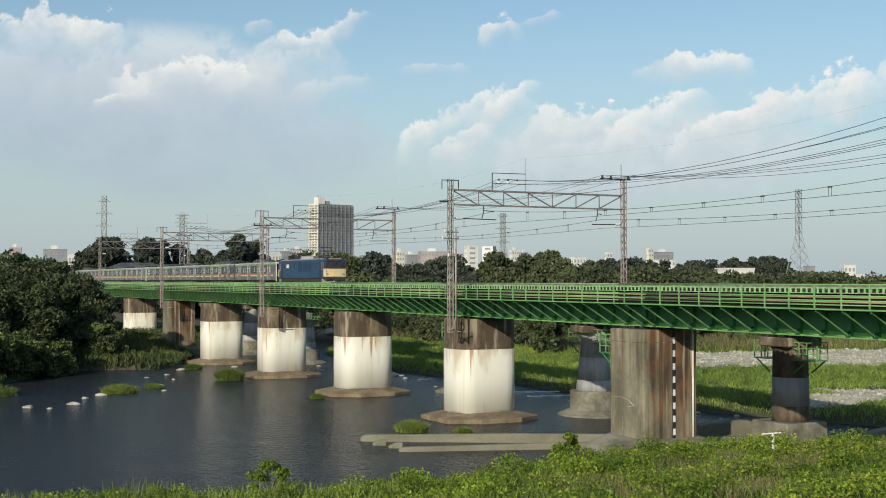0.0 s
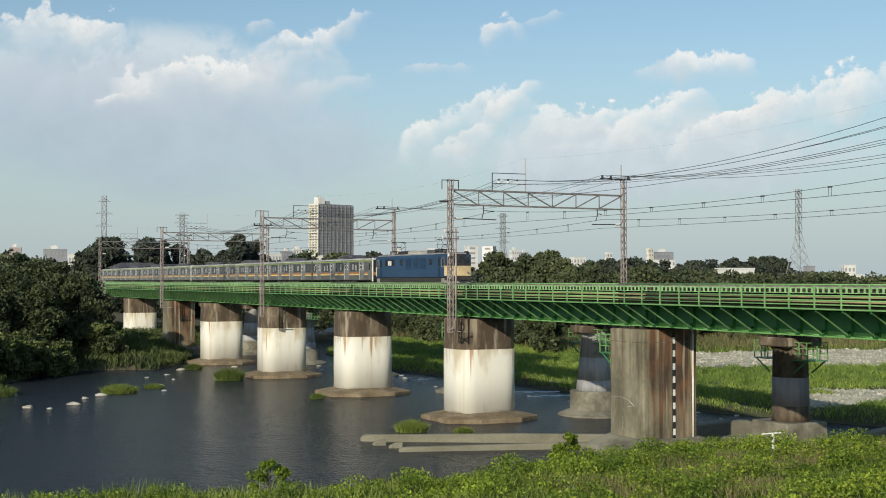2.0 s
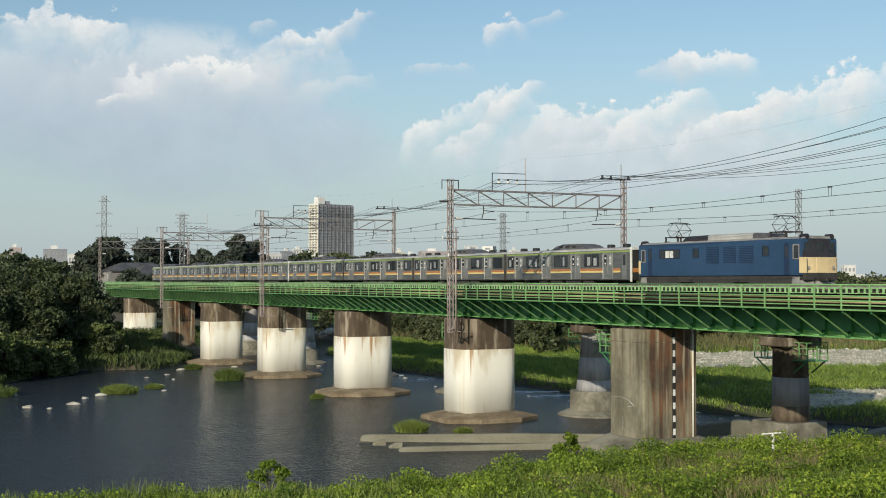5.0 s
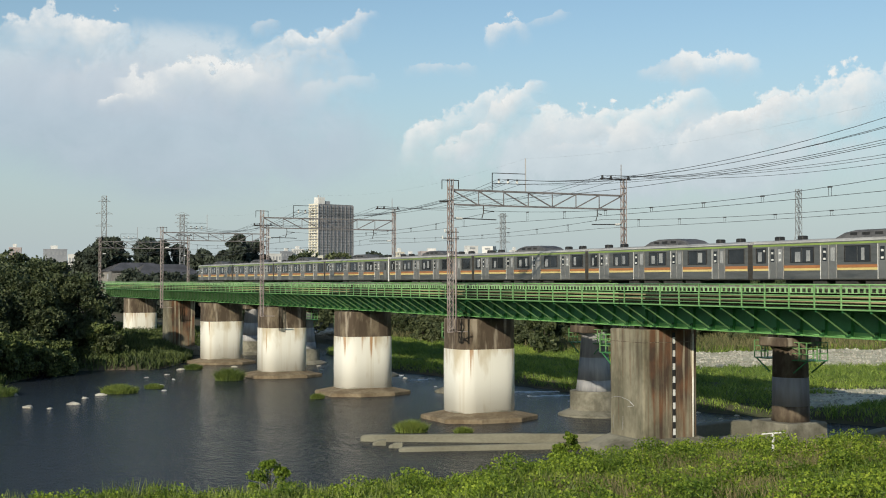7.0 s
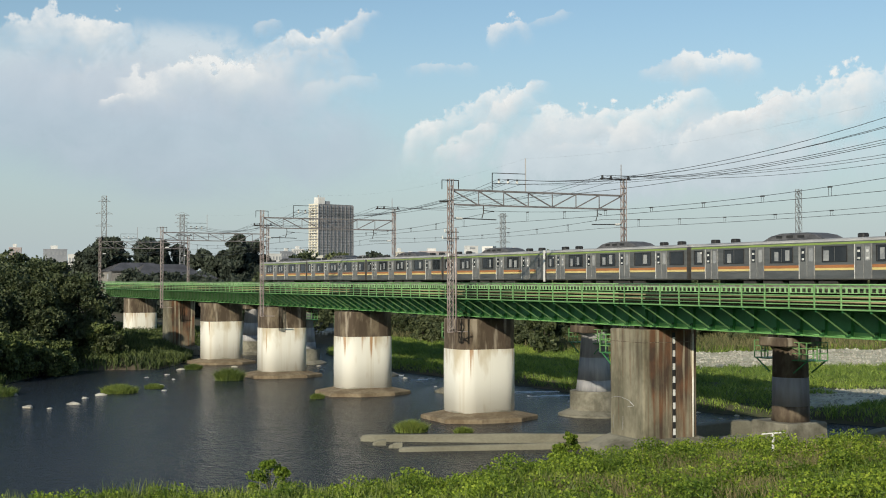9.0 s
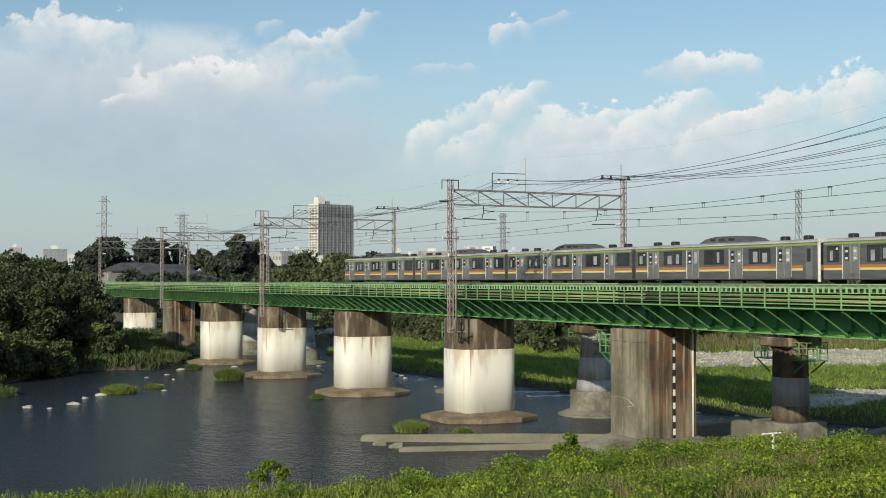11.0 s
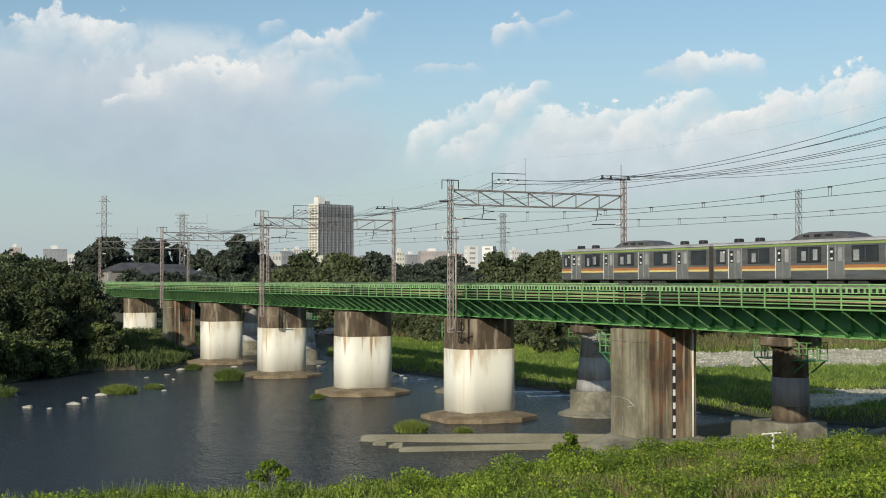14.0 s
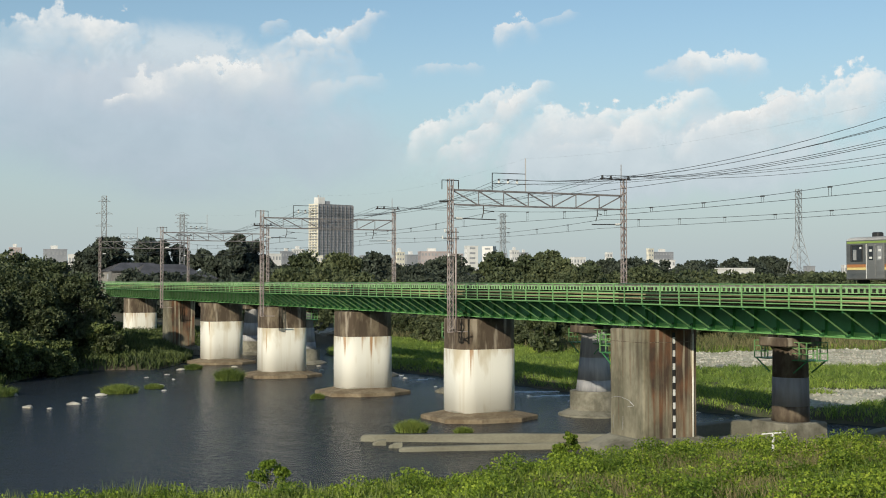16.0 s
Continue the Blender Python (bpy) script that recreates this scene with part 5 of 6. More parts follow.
def tower(az, ahead, top):
    x, y = afar(az, ahead)
    face = math.degrees(math.atan2(AHEAD[1], AHEAD[0])) - 90
    b = thing("tower_block", "tall residential tower, shade in its grey front and sunlight in its cream balcony side", "building", pose(x, y, 3.5, 0, 0, face + 40))
    w, d, h = 49.0, 19.0, top - 3.5
    part("wall", Build().box(-w / 2, 0, 0, w / 2, d, h), TOWER_SHADED, b)
    part("side_wall", Build().box(-w / 2 - 0.6, 0.2, 0, -w / 2 - 0.05, d - 0.2, h + 1.5), WALL_CREAM, b, "cream side wall with sunlight in its colour")
    n = 29
    fh = h / n
    win = Build().box(-0.5, -0.12, 0, 0.5, 0.02, 1).mesh("window", FAR_GLASS)
    for f in range(n):
        part("balcony_slab", Build().box(-w / 2 + 1, -1.1, f * fh, w / 2 - 1, -0.01, f * fh + 0.9), WALL_GREY if f < 20 else TOWER_SHADED, b)
        part("side_balcony", Build().box(-w / 2 - 1.8, 1.5, f * fh, -w / 2 - 0.61, d - 1.5, f * fh + 1.1), WALL_CREAM, b)
        for k in range(3):
            o = part("window", win, None, b)
            o.matrix_basis = pose(-w / 2 - 0.61, 4 + k * 5.5, f * fh + 1.1, 0, 0, -90) @ Matrix.Diagonal((3.6, 1, fh - 1.4, 1))
        for k in range(9):
            o = part("window", win, None, b)
            o.matrix_basis = pose(-w / 2 + w * (k + 0.5) / 9, 0, f * fh + 1.0) @ Matrix.Diagonal((3.6, 1, fh - 1.3, 1))
    for k in range(10):
        x2 = -w / 2 + w * k / 9
        part("pier_fin", Build().box(x2 - 0.35, -1.4, 0, x2 + 0.35, -0.02, h), TOWER_SHADED, b)
    part("roof_parapet", Build().box(-w / 2, 0, h, w / 2, d, h + 1.2), TOWER_SHADED, b)
    part("roof_hut", Build().box(-w / 2 + 3, 4, h + 1.2, -w / 2 + 12, 13, h + 9), WALL_WHITE, b, "white machine room on the roof")
    part("roof_tank", Build().box(-w / 2 + 13, 5, h + 1.2, -w / 2 + 20, 12, h + 5), WALL_GREY, b)
    for k in range(3):
        part("antenna", Build().tube([(-w / 2 + 5 + 4 * k, 8, h + 1), (-w / 2 + 5 + 4 * k, 8, h + 12 - k)], 0.2, 5), DARK_STEEL, b)


def house(az, ahead, width, depth, eave, ridge, turn, label):
    x, y = afar(az, ahead)
    face = math.degrees(math.atan2(AHEAD[1], AHEAD[0])) - 90
    b = thing("house", label, "house", pose(x, y, 3.5, 0, 0, face + turn), "houses by the far bank")
    e, r = eave - 5.0, ridge - 5.0
    part("wall", Build().box(-width / 2, 0, 0, width / 2, depth, e), HOUSE_WALL, b)
    o = 0.6
    part("roof", Build().loft([[(-width / 2 - o, -o, e), (width / 2 + o, -o, e), (width / 2 + o, -o, e + 0.15), (-width / 2 - o, -o, e + 0.15)], [(-width / 2 + depth * 0.3, depth / 2, e + 0.1), (width / 2 - depth * 0.3, depth / 2, e + 0.1), (width / 2 - depth * 0.3, depth / 2, r), (-width / 2 + depth * 0.3, depth / 2, r)], [(-width / 2 - o, depth + o, e), (width / 2 + o, depth + o, e), (width / 2 + o, depth + o, e + 0.15), (-width / 2 - o, depth + o, e + 0.15)]]), ROOF_TILE, b, "dark tiled roof")
    for k in range(3):
        part("window", Build().box(-width * 0.35 + k * width * 0.28, -0.05, e - 1.9, -width * 0.35 + k * width * 0.28 + width * 0.15, 0.02, e - 0.6), FAR_GLASS, b)
    return b


def pylon(az, ahead, top, foot, arms, label, base=3.5, head=0.9):
    x, y = afar(az, ahead)
    face = math.degrees(math.atan2(AHEAD[1], AHEAD[0])) - 90
    p = thing("power_pylon", label, "pylon", pose(x, y, base, 0, 0, face + 20), "power pylons")
    h = top - base
    half = lambda z: foot + (head - foot) * min(1.0, z / (h * 0.6))
    n = 12
    zs = [h * (1 - (1 - i / n) ** 1.25) for i in range(n + 1)]
    t = 0.11 * ahead / 350
    for sx in (-1, 1):
        for sy in (-1, 1):
            part("leg", Build().beam((sx * foot, sy * foot, 0), (sx * head, sy * head, h * 0.6), t, t).beam((sx * head, sy * head, h * 0.6), (sx * head, sy * head, h), t, t), STEEL_PYLON, p)
    b = Build()
    for i in range(n):
        a, c = half(zs[i]), half(zs[i + 1])
        for s in (-1, 1):
            b.beam((-a, s * a, zs[i]), (c, s * c, zs[i + 1]), t * 0.6, t * 0.6).beam((a, s * a, zs[i]), (-c, s * c, zs[i + 1]), t * 0.6, t * 0.6)
            b.beam((s * a, -a, zs[i]), (s * c, c, zs[i + 1]), t * 0.6, t * 0.6).beam((-c, s * c, zs[i + 1]), (c, s * c, zs[i + 1]), t * 0.6, t * 0.6)
    part("bracing", b, STEEL_PYLON, p)
    for z, w in arms:
        part("cross_arm", Build().beam((-w, 0, h * z), (w, 0, h * z), t, t).beam((-w, 0, h * z), (0, 0, h * z + 0.8), t * 0.7, t * 0.7).beam((w, 0, h * z), (0, 0, h * z + 0.8), t * 0.7, t * 0.7), STEEL_PYLON, p)
    return p


tower(-4.94, 1450, 98.4)
block(-19.0, 900, 8.6, 4.2, 34.8, 15, WALL_PINK, 5, 4, "brown mid-rise block in the far town", roof_box=2.5)
block(-17.32, 880, 15.8, 7.9, 33.1, 20, WALL_GREY, 5, 6, "grey mid-rise block in the far town", roof_box=2.5)
block(-16.44, 860, 10.6, 5.3, 29.1, 20, WALL_WHITE, 3, 5, "low pale block in the far town", roof_box=0)
block(-7.69, 1000, 10.6, 5.3, 32.5, 30, WALL_WHITE, 4, 4, "low white block in the far town", roof_box=0)
block(-7.13, 1050, 9.4, 4.7, 35.5, 30, WALL_GREY, 5, 4, "grey block in the far town", roof_box=2.5)
block(-6.61, 1060, 9.5, 4.8, 37.7, 30, WALL_WHITE, 6, 4, "white block beside the tower", roof_box=2.5)
block(-5.88, 980, 14.0, 7.0, 30.7, 30, WALL_CREAM, 4, 5, "low cream block below the tower", roof_box=0)
block(-3.1, 1050, 21.3, 10.7, 32.2, 25, WALL_GREY, 4, 6, "long grey block in the far town", roof_box=0)
block(-1.95, 850, 6.3, 3.1, 30.4, 35, WALL_CREAM, 8, 3, "slim cream apartment block", roof_box=2.5)
block(-1.41, 950, 9.3, 4.7, 30.6, 30, WALL_GREY, 6, 4, "grey apartment block in the far town", roof_box=2.5)
block(-0.4, 1050, 23.1, 11.4, 35.5, 15, WALL_PINK, 6, 8, "wide brown apartment block", roof_box=2.5)
block(0.64, 900, 9.9, 5.0, 30.3, 20, WALL_PINK, 6, 4, "reddish block with a sign band", roof_box=2.5)
block(1.36, 950, 9.6, 4.3, 37.4, 25, WALL_WHITE, 9, 1, "bright white windowless block", roof_box=0)
block(2.05, 930, 8.8, 6.2, 36.4, -25, WALL_WHITE, 9, 1, "bright white windowless block", roof_box=0)
block(2.32, 1000, 5.7, 2.9, 36.2, 30, WALL_GREY, 8, 2, "grey narrow block in the far town", roof_box=0)
block(2.78, 1000, 5.7, 2.9, 33.0, 30, WALL_GREY, 6, 2, "grey narrow block in the far town", roof_box=0)
block(3.34, 1050, 7.3, 3.7, 36.5, 30, WALL_WHITE, 7, 3, "white apartment block in the far town", roof_box=2.5)
block(3.77, 1100, 7.2, 3.6, 35.7, 30, WALL_GREY, 6, 3, "grey apartment block in the far town", roof_box=2.5)
block(4.83, 1100, 13.5, 6.8, 33.2, 20, WALL_GREY, 4, 4, "low grey block on the skyline", roof_box=0)
block(6.28, 1050, 11.9, 6.0, 30.7, 25, WALL_WHITE, 4, 4, "low white block on the skyline", roof_box=0)
block(7.64, 1100, 6.3, 3.1, 35.7, 30, WALL_WHITE, 6, 2, "small white block on the skyline", roof_box=0)
block(9.51, 1000, 5.4, 2.7, 36.6, 35, WALL_CREAM, 9, 2, "slim cream tower block", roof_box=0)
block(10.13, 1050, 16.3, 8.2, 35.0, 20, WALL_GREY, 8, 6, "grey slab block beside a cream one", roof_box=2.5)
block(10.13, 900, 16.9, 8.5, 25.8, 20, WALL_WHITE, 4, 6, "stepped pale block in the far town", roof_box=0)
block(16.48, 800, 6.5, 3.3, 20.2, 20, WALL_GREY, 4, 3, "small grey block in the far town", roof_box=0)
block(18.26, 620, 13.2, 6.6, 13.8, 20, WALL_WHITE, 3, 6, "low white block near the pylon", roof_box=0)
block(18.12, 700, 7.1, 3.4, 19.6, 10, WALL_WHITE, 3, 3, "white box-like block in the far town", roof_box=0)
block(13.42, 430, 12.0, 6.0, 15.1, 20, WALL_WHITE, 2, 6, "white two-storey block with rows of windows", 5.0)
house(-13.72, 300, 13, 9, 14.4, 16.6, 20, "pale two-storey house with a dark tiled roof")
house(-14.5, 310, 12, 8, 14.5, 16.6, -20, "pale two-storey house with a dark tiled roof")
house(-12.41, 290, 14, 8, 13.7, 16.1, 30, "pale two-storey house with a dark tiled roof")
house(-13.15, 270, 10, 7, 12.5, 14.0, 0, "pale two-storey house with a dark tiled roof")
house(-11.28, 280, 9, 7, 12.6, 14.3, 20, "pale two-storey house with a dark tiled roof")
house(-7.23, 290, 12, 8, 12.4, 14.0, 20, "pale two-storey house with a dark tiled roof")
house(-3.36, 300, 9, 7, 12.2, 13.3, 10, "pale two-storey house with a dark tiled roof")
house(-1.67, 330, 12, 8, 12.6, 14.1, 20, "pale two-storey house with a dark tiled roof")
house(1.41, 330, 8, 7, 12.6, 14.1, 30, "pale two-storey house with a dark tiled roof")
house(0.57, 340, 9, 7, 13.6, 14.9, 30, "pale two-storey house with a dark tiled roof")
pylon(-15.26, 330, 33.2, 3.2, [(0.95, 1.6), (0.84, 2.2), (0.73, 2.2), (0.62, 1.8)], "slender grey lattice power pylon", head=0.6)
pylon(15.98, 420, 41.6, 4.6, [(0.96, 1.2), (0.84, 1.3)], "grey lattice power pylon on splayed legs", head=0.75)
pylon(2.76, 520, 38.8, 4.0, [(0.97, 2.4), (0.82, 3.4), (0.66, 3.4)], "distant lattice power pylon with three arms", head=0.9)
pylon(-11.86, 300, 26.7, 0.75, [(0.99, 1.75), (0.955, 1.3), (0.91, 1.75), (0.87, 1.3)], "narrow dark lattice line mast with a crowded head", head=0.5)


# ---------- weir walls, gauge boards, platforms and small things ----------
def weir_wall(p, q, top, w, label):
    (x0, y0), (x1, y1) = p, q
    d = Vector((x1 - x0, y1 - y0, 0))
    n = Vector((-d.y, d.x, 0)).normalized() * w / 2
    ln = d.length
    a = thing("weir_wall", label, "concrete wall", pose(x0, y0, 0, 0, 0, math.degrees(math.atan2(d.y, d.x))), "river walls")
    h = w / 2
    part("wall", Build().loft([[(x, -s, -1.5), (x, s, -1.5), (x, s, top * k - 0.06), (x, s - 0.06, top * k), (x, -s + 0.06, top * k), (x, -s, top * k - 0.06)] for x, s, k in ((0, h * 0.35, 0.4), (0.12, h * 0.75, 0.62), (0.35, h, 0.74), (ln * 0.3, h, 0.85), (ln * 0.6, h, 1.0), (ln, h, 1.0))]), CONC_WALL, a)
    return a


weir_wall((-77.2, 31.6), (-68.6, 46.5), 0.6, 0.5, "long low concrete river wall")
weir_wall((-71.4, 31.8), (-66.6, 46.0), 0.38, 0.45, "low concrete sill in the water")
weir_wall((-69.0, 50.0), (-68.2, 60.0), 1.05, 0.8, "shaded concrete river wall beyond the pier")
weir_wall((-66.4, 49.0), (-66.0, 56.5), 0.35, 0.9, "low concrete sill beyond the pier")
weir_wall((-59.5, 57.5), (-61.5, 64.0), 1.0, 0.8, "shaded concrete river wall by the caisson")
weir_wall((-74.9, 31.5), (-74.55, 32.3), 0.36, 0.4, "short concrete stub in the water")
weir_wall((-73.2, 31.9), (-72.85, 32.7), 0.36, 0.4, "short concrete stub in the water")


def gauge_board():
    """Black and white water gauge on the corner pier."""
    g = thing("water_gauge", "black and white striped water gauge fixed to the pier", "gauge", pose(-60.90, 45.1, 0.6))
    part("board", Build().box(0, -0.1, 0, 0.05, 0.1, 7.0), BLACK, g)
    for i in range(9):
        part("white_mark", Build().box(0.051, -0.09, 0.1 + i * 0.78, 0.06, 0.09, 0.48 + i * 0.78, 0), WHITE, g)
    pp = thing("drain_pipe", "pale vertical pipe fixed to the stained pier", "pipe", pose(-60.85, 46.5, 0.4))
    part("pipe", Build().tube([(0, 0, 0), (0, 0, 7.1)], 0.06, 8), CONC_WHITE, pp, smooth=True)
    return g


gauge_board()
chalk = thing("chalk_marks", "faded white chalk arc and strokes drawn on the pier", "marking", pose(-62.7, NEAR_Y - 1.955, 0.0))
part("arc", Build().tube([(-1.6, 0, 3.52), (-1.1, 0, 3.64), (-0.5, 0, 3.64), (0.3, 0, 3.5), (0.8, 0, 3.22)], 0.014, 5), CONC_PALE, chalk)
part("arrow_stroke", Build().tube([(0.8, 0, 3.22), (0.1, 0, 3.1)], 0.014, 5).tube([(0.8, 0, 3.22), (0.35, 0, 3.42)], 0.018, 5), CONC_PALE, chalk)
for x in (-1.43, -0.39):
    part("stroke", Build().tube([(x, 0, 1.68), (x + 0.02, 0, 2.5)], 0.011, 5), CONC_PALE, chalk)


def platform(x, y, z, w=1.3, d=1.7):
    """Green caged inspection platform bracketed off a pier; x, y: its inner corner on the pier's face."""
    p = thing("inspection_platform", "green painted steel inspection platform with railing", "platform", pose(x, y, z), "inspection platforms")
    part("floor_plate", Build().box(-w, 0, -0.06, 0, d, 0), GREEN, p)
    for px, py in ((-w, 0), (-w / 2, 0), (-0.03, 0), (-w, d), (-w / 2, d), (-w, d / 2)):
        part("post", Build().box(px - 0.03, py - 0.03, 0, px + 0.03, py + 0.03, 1.1), RAIL_GREEN, p)
    for h in (0.4, 0.75, 1.1):
        part("handrail", Build().beam((-w, 0, h), (0, 0, h), 0.045, 0.045).beam((-w, d, h), (0, d, h), 0.045, 0.045).beam((-w, 0, h), (-w, d, h), 0.045, 0.045), RAIL_GREEN, p)
    for py in (0.1, d - 0.1):
        part("bracket", Build().beam((-w + 0.1, py, -0.06), (0, py, -0.85), 0.07, 0.07), GREEN, p)
    return p


plat = platform(-64.5, 43.1, 6.25)
for x in (-87.7, -111.5, -135.3, -159.6):
    copy_thing(plat, pose(x, 43.4, 6.25))
for i in range(6):
    copy_thing(plat, pose(-39.75 - 22.75 * i, 53.7, 5.75))
    copy_thing(plat, pose(-37.65 - 22.75 * i, 55.5, 5.75, 0, 0, 180))

sign = thing("marker_post", "white T-shaped marker post in the grass", "post", pose(-49.6, 42.9, 1.8))
part("post", Build().box(-0.05, -0.05, -0.7, 0.05, 0.05, 1.1, 0.01), WHITE, sign)
part("cross_bar", Build().beam((-0.28, -0.5, 1.1), (0.28, 0.5, 1.2), 0.055, 0.06), WHITE, sign)
for x, y, w, l, s in ((-104, 60.0, 1.3, 6.0, 1), (-99.5, 60.6, 1.2, 6.0, 2), (-94.5, 60.5, 1.0, 4.0, 3), (-122, 57, 0.8, 3.5, 4), (-128, 56, 0.5, 4.5, 5), (-134, 46.5, 0.35, 5, 6)):
    rnd = random.Random(s)
    n = 16
    b = Build().loft([[(l * (i / n - 0.5), w * (1 - abs(2 * i / n - 1)) * q + 0.25 * math.sin(i * 1.3 + s), zz) for q, zz in ((-0.5, -0.02), (-0.2, 0.03 + rnd.uniform(0, 0.05)), (0.2, 0.03 + rnd.uniform(0, 0.05)), (0.5, -0.02))] for i in range(n + 1)])
    f = tagged(part("white_water", b, FOAM), "white ripple where the river runs over stones", "rapids", "river ripples", "stuff")
    f.matrix_basis = pose(x, y, 0.0, 0, 0, 60 + 10 * s)

pole = thing("signal_cable_pole", "slim steel cable pole with short arms beside the mast", "pole", pose(-82.45, 41.35, 6.9))
part("pole", Build().tube([(0, 0, 0), (0, 0, 7.7)], 0.07, 8), GALV, pole, smooth=True)
for z, s in ((6.9, 1.0), (7.4, 0.8), (5.6, 0.5)):
    arm = part("cross_arm", Build().beam((-0.2, -s, z), (0.1, 0.2, z), 0.05, 0.06), DARK_STEEL, pole)
    part("insulator", Build().tube([(-0.2, -s, z), (-0.2, -s, z + 0.22)], 0.06, 7), PORCELAIN, arm)
part("stay_bracket", Build().box(-0.6, -0.05, 0.1, 0.06, 0.05, 0.2), DARK_STEEL, pole)


# ---------- clouds ----------
def cloud_material(name, light, shade, density, edge, scale, amp, bias):
    m = bpy.data.materials.new(name)
    m.use_nodes = True
    t = m.node_tree
    N, L = t.nodes.new, t.links.new
    t.nodes.remove(t.nodes["Principled BSDF"])

    def math_node(op, a, b=None, c=None):
        q = N("ShaderNodeMath")
        q.operation = op
        for k, v in enumerate((a, b, c)):
            if v is None:
                continue
            if isinstance(v, (int, float)):
                q.inputs[k].default_value = v
            else:
                L(v, q.inputs[k])
        return q.outputs[0]
    tc, info, uv = N("ShaderNodeTexCoord"), N("ShaderNodeObjectInfo"), N("ShaderNodeSeparateXYZ")
    L(tc.outputs["UV"], uv.inputs[0])
    off = N("ShaderNodeVectorMath")
    off.operation = "ADD"
    cmb = N("ShaderNodeCombineXYZ")
    L(math_node("MULTIPLY", info.outputs["Random"], 9000.0), cmb.inputs[2])
    L(tc.outputs["Object"], off.inputs[0]), L(cmb.outputs[0], off.inputs[1])
    n1, n2 = N("ShaderNodeTexNoise"), N("ShaderNodeTexNoise")
    for q, s, d in ((n1, scale, 7), (n2, scale * 3.2, 8)):
        L(off.outputs[0], q.inputs[0])
        q.inputs["Scale"].default_value, q.inputs["Detail"].default_value, q.inputs["Roughness"].default_value = s, d, 0.58
        q.inputs["Distortion"].default_value = 0.4
    du = math_node("MULTIPLY_ADD", uv.outputs[0], 2.0, -1.0)
    dv = math_node("MULTIPLY_ADD", uv.outputs[1], 2.0, -1.0)
    r2 = math_node("ADD", math_node("MULTIPLY", du, du), math_node("MULTIPLY", dv, dv))
    fall = math_node("SUBTRACT", 1.0, math_node("POWER", r2, 0.6))
    mixn = math_node("ADD", math_node("MULTIPLY", n1.outputs[0], 1.6), math_node("MULTIPLY", n2.outputs[0], 0.4))
    body = math_node("ADD", fall, math_node("MULTIPLY_ADD", mixn, amp, bias - amp))
    soft = math_node("MULTIPLY_ADD", uv.outputs[1], -edge * 0.6, edge)
    rim = N("ShaderNodeMapRange")
    rim.interpolation_type = "SMOOTHSTEP"
    L(body, rim.inputs[0])
    rim.inputs[1].default_value = 0.0
    L(soft, rim.inputs[2])
    zero = N("ShaderNodeMapRange")
    zero.interpolation_type = "SMOOTHSTEP"
    L(r2, zero.inputs[0])
    zero.inputs[1].default_value, zero.inputs[2].default_value, zero.inputs[3].default_value, zero.inputs[4].default_value = 0.25, 0.97, 1.0, 0.0
    alpha = math_node("MULTIPLY", math_node("MULTIPLY", rim.outputs[0], zero.outputs[0]), density)
    tone = N("ShaderNodeMapRange")
    L(math_node("ADD", math_node("MULTIPLY", uv.outputs[1], 0.9), math_node("MULTIPLY", n2.outputs[0], 0.9)), tone.inputs[0])
    tone.inputs[1].default_value, tone.inputs[2].default_value = 0.55, 1.15
    mix = N("ShaderNodeMix")
    mix.data_type = "RGBA"
    L(tone.outputs[0], mix.inputs[0])
    mix.inputs[6].default_value, mix.inputs[7].default_value = (*shade, 1), (*light, 1)
    em, tr, ms = N("ShaderNodeEmission"), N("ShaderNodeBsdfTransparent"), N("ShaderNodeMixShader")
    L(mix.outputs[2], em.inputs[0])
    L(alpha, ms.inputs[0]), L(tr.outputs[0], ms.inputs[1]), L(em.outputs[0], ms.inputs[2])
    L(ms.outputs[0], t.nodes["Material Output"].inputs[0])
    return m


